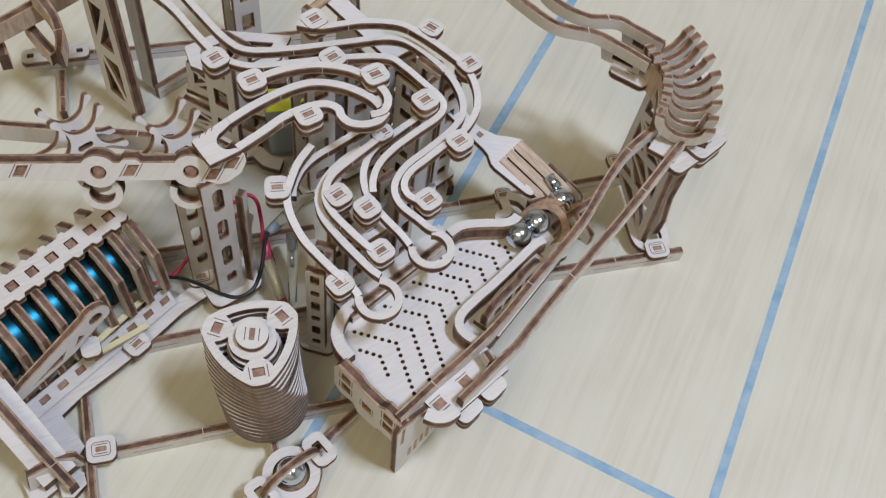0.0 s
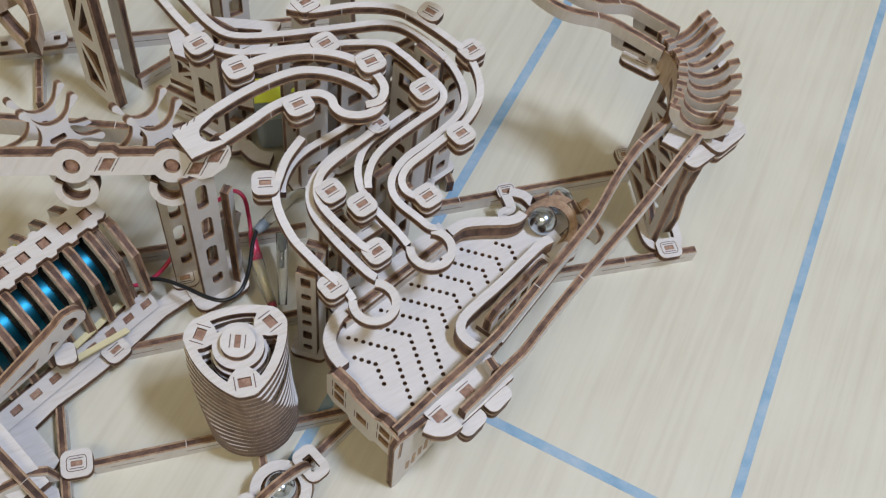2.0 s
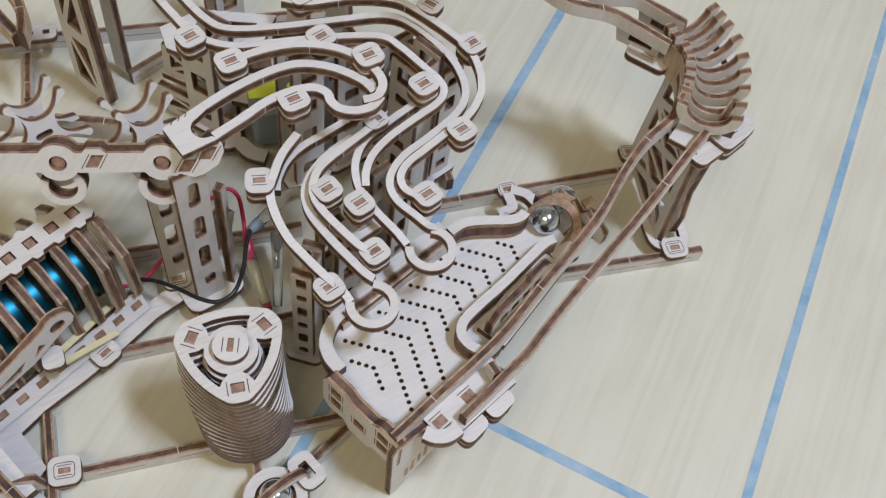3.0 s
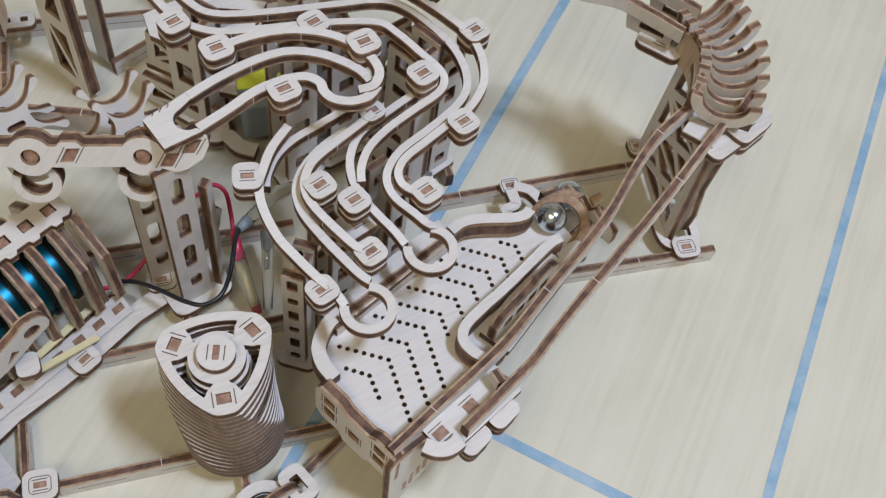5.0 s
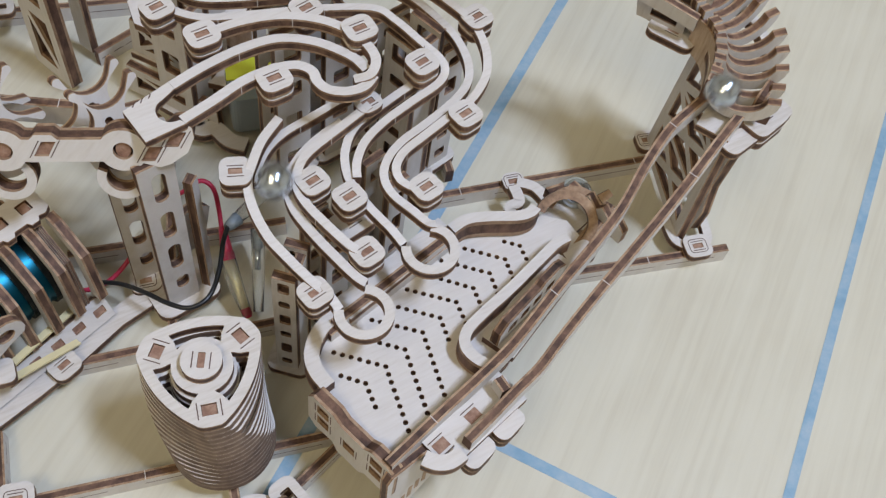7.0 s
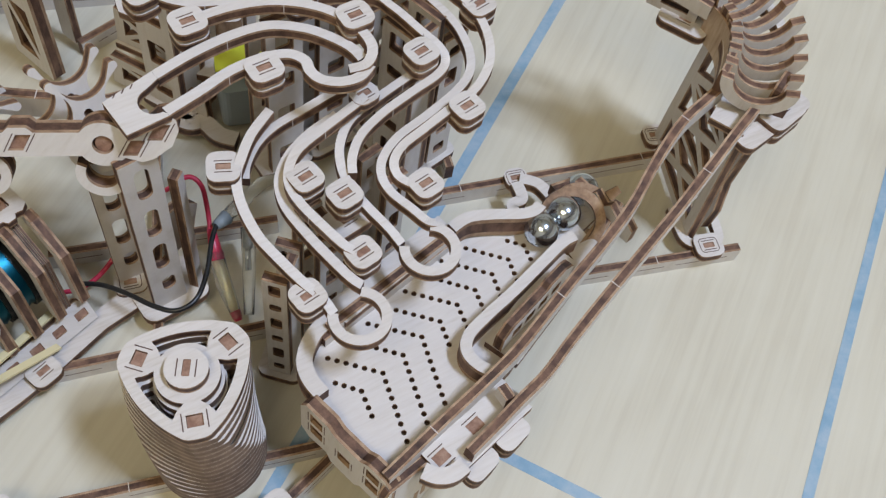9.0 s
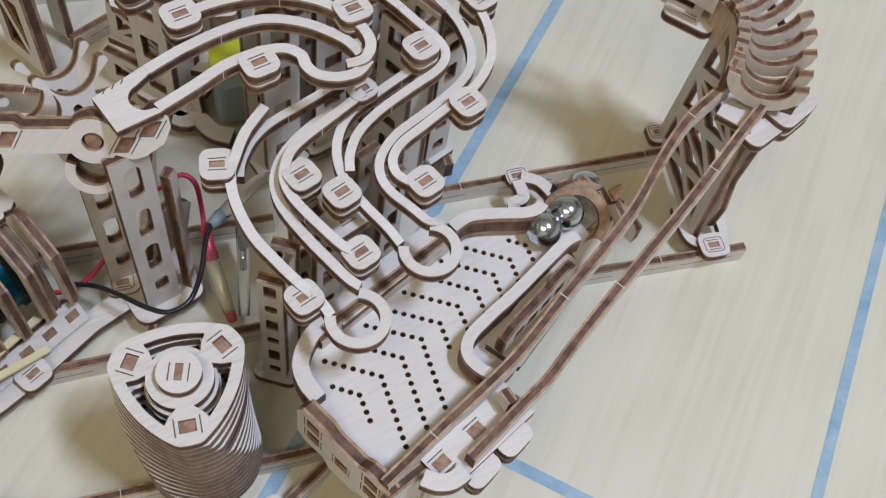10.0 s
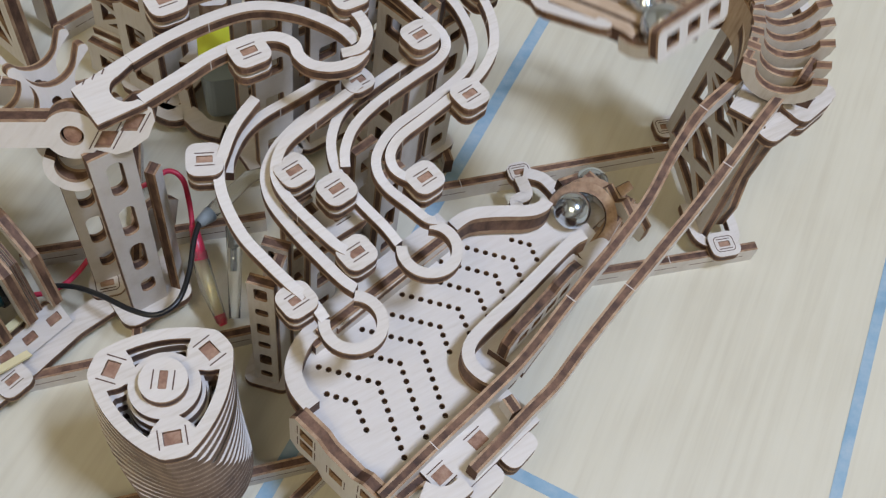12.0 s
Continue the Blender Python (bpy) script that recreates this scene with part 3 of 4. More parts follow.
# ---- curved guard rails of the two lower channels ----
first = thing("guide_track_long", "long winding pair of pale plywood guide rails", "ball track")
left_guard = [(-127.9, 47.6, 98.0), (-113.0, 39.7, 97.0), (-100.7, 30.0, 96.0), (-90.6, 23.3, 95.0), (-79.4, 22.2, 94.0), (-65.0, 28.4, 93.0), (-50.3, 35.5, 92.0), (-34.3, 41.9, 90.2), (-27.0, 40.7, 88.4), (-18.6, 36.4, 86.5), (-12.1, 33.1, 84.7), (-9.9, 30.3, 82.9), (-11.2, 26.5, 81.1), (-17.5, 19.5, 79.3), (-23.9, 11.9, 77.5), (-28.0, 5.1, 75.6), (-29.0, -1.1, 73.8), (-28.0, -5.3, 72.0)]
rail("left_guard", first, left_guard)
right_guard = [(-67.9, 45.1, 95.0), (-59.1, 45.8, 95.0), (-46.0, 52.9, 94.0), (-33.1, 57.4, 92.0), (-24.2, 56.6, 90.0), (-11.8, 51.6, 88.0), (-4.6, 47.4, 86.5), (0.2, 40.8, 84.9), (2.1, 33.9, 83.4), (1.4, 28.6, 81.8), (-1.3, 22.7, 80.3), (-6.3, 17.0, 78.7), (-11.9, 9.9, 77.2), (-16.5, 4.2, 75.6), (-17.8, -0.4, 74.1), (-15.8, -3.5, 72.5), (-11.5, -4.3, 71.0)]
rail("right_guard", first, right_guard)
inner_guard = [(-16.9, 33.8, 86.5), (-14.1, 34.4, 84.7), (-12.5, 32.3, 82.9), (-13.7, 30.1, 81.1), (-17.1, 27.8, 79.3), (-25.2, 18.3, 77.5), (-31.6, 9.8, 75.8), (-33.1, 2.9, 74.0), (-31.9, -2.8, 72.2), (-28.4, -7.8, 70.4), (-22.3, -12.4, 68.6), (-15.5, -16.6, 66.8), (-11.3, -19.6, 65.0)]
right_bed = [(-116.8, 54.6, 92.0), (-104.0, 44.3, 91.0), (-91.9, 35.4, 90.0), (-83.1, 33.4, 89.0), (-68.1, 39.1, 88.0), (-49.2, 48.5, 87.0), (-35.5, 55.1, 86.0), (-25.7, 55.6, 84.0), (-12.2, 48.0, 82.0), (-5.2, 40.7, 80.0), (-2.7, 33.2, 78.5), (-4.9, 26.2, 77.0), (-11.7, 16.4, 75.5), (-18.3, 8.1, 74.0), (-21.0, 1.4, 72.5), (-20.4, -3.4, 71.0), (-16.9, -7.0, 69.5), (-10.5, -9.9, 68.0), (-6.0, -11.7, 66.5), (-3.4, -10.9, 65.0)]
rail("right_bed", first, right_bed)
rail("inner_guard", first, inner_guard)


def end_ring(parent, c, r, z, gap_from, gap_to):
    pts = []
    for i in range(29):
        a = math.radians(gap_from + (gap_to - gap_from) * i / 28)
        pts.append((c[0] + r * math.cos(a), c[1] + r * math.sin(a), z))
    return part("end_ring", strip(pts, 2.8, 3.3), PLY, parent, "ring that lets the ball drop")


end_ring(first, (-3.6, -19.2), 6.95, 65, -172, 100)
for q, a in (((-91.2, 21.1, 96.0), 0), ((-8.3, -3.2, 71.5), 0), ((-1.5, 18.3, 80.5), 0), ((-28.6, -12.6, 73.0), 0), ((-16.7, 28.8, 86.5), 0), ((-4.0, 49.9, 87.0), 0), ((-62.4, 48.4, 95.5), 0), ((-52.2, 34.4, 93.0), 0)):
    slot_pad(first, q, 50.0 + a, 8.8, 8.8, 2.8, 1)
slot_pad(first, (-20.6, 60.1, 90.5), -22.9, 8.5, 8, 2.8, 0)

second = thing("guide_track_short", "short curved pair of pale plywood guide rails", "ball track")
rail("left_guard", second, [(-52.2, 2.5, 82.0), (-55.3, -5.1, 80.1), (-56.3, -12.2, 78.1), (-56.4, -16.6, 76.2), (-53.5, -22.8, 74.2), (-47.4, -29.9, 72.3), (-40.6, -34.4, 70.3), (-33.6, -38.4, 68.4), (-27.9, -40.9, 66.4), (-24.3, -43.6, 64.5)], 2.7)
rail("left_bed", second, [(-35.0, 17.1, 80.0), (-38.5, 14.5, 78.6), (-44.2, 8.9, 77.2), (-50.7, 2.3, 75.9), (-54.3, -3.4, 74.5), (-55.6, -9.8, 73.1), (-55.0, -14.0, 72.3)], 2.4)
rail("right_bed", second, [(-35.9, 9.9, 76.0), (-41.6, 3.0, 74.7), (-45.3, -3.9, 73.4), (-46.5, -10.0, 72.2), (-45.6, -14.4, 70.9), (-42.5, -18.9, 69.6), (-35.6, -24.5, 68.3), (-28.2, -29.5, 67.1), (-22.3, -33.0, 65.8), (-19.0, -33.9, 64.5)], 2.7)
rail("right_guard", second, [(-28.7, 13.4, 82.0), (-32.6, 8.6, 80.6), (-37.1, 3.1, 79.1), (-42.4, -4.2, 77.7), (-44.0, -9.0, 76.2), (-43.1, -14.2, 74.8), (-39.0, -18.5, 73.3), (-31.4, -23.4, 71.9), (-25.1, -26.7, 70.4), (-21.3, -27.0, 69.0)], 2.6)
end_ring(second, (-17.7, -42.7), 6.95, 64.5, -172, 100)
for q in ((-39.3, -11.6, 75.6), (-20.5, -27.0, 69.6), (-31.6, -41.4, 67.5)):
    slot_pad(second, q, 50.0, 8.8, 8.8, 2.8, 1)
slot_pad(second, (-60.2, -14.9, 77.5), 17.9, 8.8, 9.5, 2.8, 1)
slot_pad(second, (-29.4, 14.5, 81.5), 48.4, 8, 7, 2.8, 0)
slot_pad(second, (-27.6, -12.3, 60.0), 49.5, 14, 9, 3.6, 0)

# ---- upper track with the drop basket ----
upper = thing("upper_track", "pale plywood entry track curling into an open drop basket", "ball track")
UZ = 98.0
slot_end = [(-76.0 + 4.0 * math.cos(radians(a)), -13.6 + 4.0 * math.sin(radians(a))) for a in range(320, 139, -15)]
part("entry_plate", plate([(-87.6, -17.2), (-79.5, -5.1), (-77.2, -6.6)] + slot_end[::-1] + [(-70.9, -16.7), (-79.0, -25.0)], [], 2.5), PLY, upper, "", pose(0, 0, UZ - 2.6))
for k in range(3):
    part("score_line", block(0.3, 1.6, 0.06, -85.6 + 1.5 * k, -14.6 + 1.9 * k, UZ - 0.1), MARK, upper)
rail("upper_arm", upper, [(-78.3, -6.0, 98.0), (-72.2, 2.3, 98.0), (-64.3, 11.9, 97.0), (-56.0, 17.7, 97.0), (-46.7, 20.1, 96.0), (-38.6, 19.5, 95.0), (-33.9, 18.0, 94.5), (-30.6, 15.7, 94.0)], 2.9, 3.4)
rail("lower_arm", upper, [(-72.4, -16.1, 98.0), (-66.7, -8.3, 98.0), (-61.3, 0.8, 97.0), (-55.1, 6.6, 97.0), (-49.2, 10.2, 96.5), (-44.6, 9.8, 96.0), (-42.4, 7.0, 95.5), (-39.0, 5.5, 95.0), (-34.0, 6.1, 95.0), (-29.9, 8.9, 95.0), (-28.1, 13.4, 95.0)], 2.9, 3.4)
rail("high_guard", upper, [(-75.5, 10.8, 100.0), (-66.0, 18.6, 100.0), (-55.4, 23.6, 100.0), (-44.0, 25.5, 99.0), (-34.5, 23.1, 98.0), (-28.8, 18.2, 97.0), (-28.9, 12.9, 96.0), (-33.1, 10.6, 95.0)], 2.8, 3.4)
for q in ((-74.9, 11.0, 100.5), (-34.8, 25.1, 99.5), (-53.4, 3.7, 97.5)):
    slot_pad(upper, q, 42.0, 9.2, 8.8, 2.8, 1)

# ---- tall slotted pillar and the beam on it ----
pillar = thing("beam_pillar", "tall pale plywood pillar with rounded slots carrying a beam", "pillar")
c0, c1 = (-82.3, -26.6, 9.0), (-75.9, -19.9, 9.0)
m = standing(c0, c1)
w = (Vector(c1) - Vector(c0)).to_2d().length
slots = [rounded(4.2, 13, 2, 4, w / 2 + 0.2, v) for v in (12, 28, 46, 65)]
slots[0] = rounded(4.2, 7, 2, 4, w / 2 + 0.6, 12)
part("front_sheet", plate([(-0.5, 0), (w + 0.5, 0), (w + 0.8, 76), (-0.8, 76)], slots, 3), PLY, pillar, "slotted pillar sheet", m @ pose(0, 0, -3.0))
d0, d1 = (-98.0, -18.5, 9.0), (-90.5, -12.4, 9.0)
m2 = standing(d0, d1)
part("back_sheet", plate([(0, 0), (w, 0), (w, 74), (0, 74)], slots, 3), PLY, pillar, "slotted pillar sheet", m2)
part("foot_plate", plate(rounded(22, 17, 4)), PLY, pillar, "", flat((-81.5, -19.0, 6.0), 45.7))
part("side_strut", plate([(0, 0), (3.4, 0), (3.4, 60), (0, 60)], [], 3), PLY, pillar, "", standing((-75.5, -16.5, 9.0), (-74.8, -10.9, 9.0)))
part("side_hook", plate([(0, 0), (9, 3), (12, 12), (6, 20), (0, 22)], [], 3), PLY, pillar, "", standing((-81.8, -12.1, 22.0), (-78.7, -3.1, 22.0)))

beam = thing("wheel_beam", "long pale plywood beam with round bearing holes above the drum", "beam")
b0, b1 = (-150.3, -39.8, 86.0), (-68.8, -19.1, 86.0)
m = standing(b0, b1)
L = (Vector(b1) - Vector(b0)).to_2d().length
fr = lambda px: L * (px + 40) / 476.0 + 1.6
c, bc, br = fr(322), 4.6, 6.2


def boss(u, start, end):
    """Round swelling of the beam about a bearing hole."""
    return [(u + br * math.cos(math.radians(start + (end - start) * i / 10)), bc + br * math.sin(math.radians(start + (end - start) * i / 10))) for i in range(11)]


outl = [(0, 1.2)] + boss(fr(152), 212, 328) + [(fr(190), 1.2)] + boss(c, 212, 322)
outl += [(c + 9, -0.5), (c + 12, 0.5), (c + 16.5, 4.0), (c + 18.4, 8.5), (c + 18, 11.5), (c + 16.2, 13), (c + 13.5, 12.6), (c + 10, 9.4), (c + 6.5, 8.4)] + boss(c, 40, 146)
outl += [(fr(232), 8.0), (fr(224), 9.4), (fr(200), 9.4), (fr(192), 8.0)] + boss(fr(152), 34, 146) + [(0, 8.0)]


def leaning(w, h, cx, cy, lean=0.55):
    """A slot whose upright sides lean over."""
    return [(cx + u * w / 2 + lean * v * h / 2, cy + v * h / 2) for u, v in ((1, 1), (-1, 1), (-1, -1), (1, -1))]


beam_slots = [(c + 7.3, 3.6), (c + 13.6, 8.0), (fr(212), 5.2), (fr(12), 5.2)]
bh = [circle(2.6, 24, fr(152), 4.5), circle(2.6, 24, c, 4.5)] + [leaning(3.6, 4.4, u, v) for u, v in beam_slots]
m_flat, m = m, m @ pose(0, -1.6, 0, -22) @ pose(0, 0, -4.5)
part("front_sheet", plate(outl, bh, 6.0), PLY, beam, "beam sheet with bearing holes", m)
for px in (152, 322):
    part("axle_end", plate([(x, 1.25 * y) for x, y in circle(2.0, 20)], [], 4.6), [TAB, TAB, RIM], beam, "scorched axle end", m @ pose(fr(px), 4.5, 0.4))
for u, v in beam_slots:
    part("tab", plate(leaning(3.5, 4.3, u, v), [], 5.0), [TAB, TAB, TAB], beam, "scorched tab end", m)
    for q in (-1, 1):
        part("score_line", plate(leaning(0.3, 5.2, u + q * 2.6, v), [], 0.06), [MARK, MARK, MARK], beam, "", m @ pose(0, 0, 6.0))
m = m_flat
fence("back_sheet", beam, [(-167.0, -11.5, 76.0), (-114.0, -3.5, 76.0), (-96.8, -0.6, 76.0)], 3, 8, "", 1)

m_beam = m @ pose(0, 0, 0, -22)
m_star = m @ pose(0, 0, 0, 0, 36, 0) @ pose(0, 0, 0, -22)
# star wheels behind the beam


def star_wheel(at_, label, yaw0):
    c = Vector(at_)
    ob = thing("star_wheel", label, "wheel", "ball star wheels", (c.x, c.y, c.z))
    base_m = m_star.to_3x3().to_4x4()
    outline = []
    tip, socket = 14.4, 6.5
    for k in range(5):
        a = 2 * math.pi * k / 5 + yaw0
        for d in (-5, -3, 0, 3, 5):
            rr = tip + (0.9 if d == 0 else 0.6 if abs(d) == 3 else 0)
            outline.append((rr * math.cos(a + math.radians(d)), rr * math.sin(a + math.radians(d))))
        g = a + math.pi / 5
        cx, cy = tip * 0.8 * math.cos(g), tip * 0.8 * math.sin(g)
        for i in range(1, 12):
            q = g - math.radians(105) - math.radians(150) * i / 12
            outline.append((cx + socket * math.cos(q), cy + socket * math.sin(q)))
    for layer in (-10.5, 0.0):
        part("star_sheet", plate(outline, [rounded(5.5, 2.2, 1, 3)], 3.2), PLY, ob, "star sheet with round ball sockets", base_m @ pose(0, 0, layer))
    part("axle", plate(circle(2.0, 12), [], 13), [EDGE, EDGE, EDGE], ob, "dark axle", base_m @ pose(0, 0, -12))
    return ob


star_a = star_wheel((-127.1, -17.8, 84.8), "pronged plywood star wheel over the coil cage", radians(46))
star_b = star_wheel((-95.6, -11.8, 84.8), "pronged plywood star wheel next to the entry track", radians(46))
for px in (150, 314):
    loop = [(fr(px) + 6.8 * math.cos(math.radians(-205 + 255 * i / 20)), -6 + 6.8 * math.sin(math.radians(-205 + 255 * i / 20))) for i in range(21)]
    loop += [(fr(px) + 4.3 * math.cos(math.radians(50 - 255 * i / 20)), -6 + 4.3 * math.sin(math.radians(50 - 255 * i / 20))) for i in range(21)]
    part("ball_hook", plate(loop, [], 5.5), PLY, beam, "open hook under the beam", m_beam @ pose(0, -1, -7))
    part("ball_hook", plate(loop, [], 3), PLY, beam, "", m_beam @ pose(-3, 1, -12))

# ---- coil drum in its ribbed cage ----
cage = thing("coil_cage", "ribbed plywood cage around a blue wire-wound drum", "motor cage")
k0, k1 = (-137.4, -51.7, 53.0), (-121.1, -25.9, 53.0)
kd = (Vector(k1) - Vector(k0)).to_2d()
step, kyaw = 8.2, math.degrees(math.atan2(kd.y, kd.x))
km = flat((k1[0], k1[1], 0), kyaw)
NK = 10
comb = [(5.5, -4), (5.5, 3.5), (3.5, 5)]
for i in range(NK):
    u = -step * i
    comb += [(u + 1.2, 5.0), (u + 0.4, 6.2), (u - 1.6, 6.2), (u - 2.4, 5.0)]
comb += [(-step * NK, 5), (-step * NK, -5)]
for i in range(NK - 1, -1, -1):
    u = -step * i
    comb += [(u - 2.6, -5.0), (u - 1.8, -6.4), (u + 0.6, -6.4), (u + 1.4, -5.0)]
comb += [(3.5, -5.5)]
part("comb_plate", plate(comb, [rounded(4.0, 3.8, 0.2, 1, -step * i, 0) for i in range(NK)], 2.6), PLY, cage, "top plate with square holes", km @ pose(0, 0, 50.4))
for i in range(NK):
    part("tab", block(3.0, 3.9, 2.4, -step * i, 0, 49.6), TAB, cage, "scorched tab end", km)
for i in range(NK):
    rm = km @ pose(-step * (i - 0.35), 0, 0, 90, 0, 90)
    part("rib", plate([(-4.6, 50.2), (-8.5, 50.2), (-19.0, 43), (-21.5, 20), (-17.3, 20), (-15, 40.5), (-7, 46), (-4.6, 46)], [], 3.2), PLY, cage, "bent cage rib", rm)
    part("rib", plate([(4.6, 50.2), (8, 50.2), (17, 42), (18.6, 22), (14.8, 22), (13.5, 40), (6.5, 46), (4.6, 46)], [], 3.2), PLY, cage, "bent cage rib", rm)
part("end_sheet", plate(circle(15.5, 28), [circle(5, 16)], 2.5), PLY, cage, "round end sheet of the drum", km @ pose(-1.5, -1, 28, 90, 0, 90))
V, F = [], []
for i in range(70):
    u, r = -88 + 84 * i / 69, (13.6 if i % 2 else 13.0)
    V += [(u, r * math.cos(2 * math.pi * j / 28) - 1, 28 + r * math.sin(2 * math.pi * j / 28)) for j in range(28)]
for i in range(69):
    for j in range(28):
        F.append((i * 28 + j, i * 28 + (j + 1) % 28, (i + 1) * 28 + (j + 1) % 28, (i + 1) * 28 + j))
for i in range(4):
    part("end_layer", plate([(-6, 48), (-16, 41), (-18.5, 14), (6, 14), (6, 48)], [circle(6, 16, -4, 28)], 0.9), PLY, cage, "stacked thin end sheet", km @ pose(-3.4 + 1.15 * i, 0, 0, 90, 0, 90))
smooth(part("coil", (V, F, 0), COIL, cage, "blue enamelled wire coil", km))
# Black bands put the dark gaps of the cage into colour
for i in range(NK):
    part("coil_shade_band", tube([(u, -1, 28) for u in (-step * i - 6.4, -step * i - 2.2)], 14.2, 28), COIL_DARK, cage, "dark band painting the cage's black gaps on the coil", km)
part("motor_label", block(5, 6, 0.6, -20, 9, 43.5), LIME, cage, "lime yellow label", km)
# long side strip with square slots and its base plate
s0, s1 = (-136.7, -92.2, 8), (-100.9, -32.3, 8)
sm = standing(s0, s1) @ pose(0, 0, 0, -34)
slen = (Vector(s1) - Vector(s0)).to_2d().length
strip_gap = slen / 8.6
part("side_strip", plate([(-2, 0), (slen, 0), (slen, 6.5), (slen - 2.5, 9), (slen - 9, 9), (slen - 11, 7.6), (-2, 7.6)], [rounded(4.0, 2.8, 0.2, 1, slen - 3.6 - strip_gap * i, 4.2) for i in range(8)], 3), PLY, cage, "slotted side strip", sm)
for i in range(8):
    part("tab", block(3.9, 2.7, 2.0, slen - 3.6 - strip_gap * i, 4.2, 0.3), TAB, cage, "scorched tab end", sm)
part("base_plate", plate([(-141.6, -94.2), (-122.3, -68.2), (-101.5, -32.6), (-97.7, -26.5), (-89.1, -16.4), (-85.0, -22.2), (-95.7, -35.9), (-105.4, -54.1), (-111.7, -64.2), (-120.8, -77.6), (-125.5, -87.1), (-113.3, -96.5), (-115.7, -107.1)], [], 3), PLY, cage, "pale base plate", pose(0, 0, 5))
slot_pad(cage, (-107.6, -54.5, 11.5), 59.3, 9.5, 8.8, 3, 0)
# rocking arm with its rubber band
am = standing((-141.8, -89.8, 24.0), (-121.6, -59.4, 24.0))
alen = (Vector((-121.6, -59.4, 24.0)) - Vector((-141.8, -89.8, 24.0))).to_2d().length
arm = [(0, 0), (alen * 0.75, 6), (alen + 2, 12)] + [(alen + 2 + 6 * math.cos(math.radians(a)), 17 + 6 * math.sin(math.radians(a))) for a in range(-30, 170, 25)] + [(2, 7)]
part("rocker", plate(arm, [circle(2.8, 16, alen + 2, 17), [(9, 4.5), (alen * 0.6, 6.5), (alen * 0.68, 11)], [(alen * 0.76, 9), (alen * 0.9, 12), (alen * 0.84, 14)]], 3), PLY, cage, "pierced rocking arm", am @ pose(0, 0, 3))
for a, b in (((-118.5, -65.5, 26), (-108.3, -35.1, 17)), ((-116.7, -67.2, 24), (-105.9, -46.1, 12))):
    part("rubber_band", strip([a, b], 2.2, 0.9), [RUBBER, RUBBER, RUBBER], cage, "stretched pale yellow rubber band")
part("band_hook", plate(rounded(7, 8, 2)), PLY, cage, "", flat((-118.4, -66.1, 24.0), 30))
# heavy slanting strut at the near corner
strut = thing("corner_strut", "slanting plywood strut with charred edge on a slotted foot", "strut")
part("slab", strip([(-144.6, -88.2, 44.0), (-128.8, -98.3, 29.0), (-113.6, -108.4, 14.0)], 6.2, 4), PLY, strut, "broad slanting slab")
fence("slab_edge", strut, [(-141.1, -95.1, 45.0), (-125.9, -104.2, 30.0), (-110.5, -113.0, 14.0)], 3.6, 6, "charred slab edge", 2)
part("slab", strip([(-140.8, -99.7, 40.0), (-127.7, -107.7, 26.0), (-118.7, -113.2, 13.0)], 5.4, 4), PLY, strut, "lower slanting slab")
part("foot_plate", plate([(-118.0, -111.4), (-113.7, -104.8), (-110.4, -105.8), (-108.1, -109.4), (-110.7, -115.2), (-114.5, -116.0)], [], 3), PLY, strut, "", pose(0, 0, 4))
part("foot_plate", plate([(-130.6, -113.6), (-128.4, -111.9), (-124.4, -114.7), (-119.6, -111.4), (-117.4, -113.3), (-120.8, -118.4), (-125.5, -118.6)], [], 3), PLY, strut, "", pose(0, 0, 4))
part("cross_sheet", plate([(0, 0), (11, 0), (9, 8), (0, 10)], [rounded(3.4, 3, 0.3, 1, 5, 4.5)], 3), PLY, strut, "", standing((-121.6, -105.3, 9.0), (-112.8, -101.4, 9.0)))
part("cross_sheet", plate([(0, 0), (14, 0), (12, 12), (2, 12)], [rounded(4, 4, 0.3, 1, 7, 5)], 3), PLY, strut, "", standing((-127.8, -114.1, 8.0), (-120.3, -107.5, 8.0)))

# ---- pillars under the tracks ----


def ladder_pillar(name, label, a, b, h, t=3.0, rows_=4):
    ob = thing(name, label, "pillar", "track pillars")
    w_ = (Vector(b) - Vector(a)).to_2d().length
    hs = [rounded(w_ * 0.5, h / rows_ * (0.62 if i % 2 else 0.36), 0.8, 2, w_ / 2, h * (i + 0.5) / rows_) for i in range(rows_)]
    mm = standing(a, b)
    part("front_sheet", plate([(0, 0), (w_, 0), (w_, h), (0, h)], hs, t), PLY, ob, "slotted pillar sheet", mm)
    part("back_sheet", plate([(0, 0), (w_, 0), (w_, h), (0, h)], hs, t), PLY, ob, "", mm @ pose(0, 0, -11))
    part("side_sheet", plate([(-11, 0), (-0.2, 0), (-0.2, h - 2), (-11, h - 2)], [], t), PLY, ob, "", mm @ pose(w_, 0, 0, 0, 90, 0) @ pose(11.2, 0, -3.2))
    part("foot", plate(rounded(w_ + 7, 18, 3)), PLY, ob, "", mm @ pose(w_ / 2, 0, -4, -90, 0, 0) @ pose(0, 0, -3))
    return ob


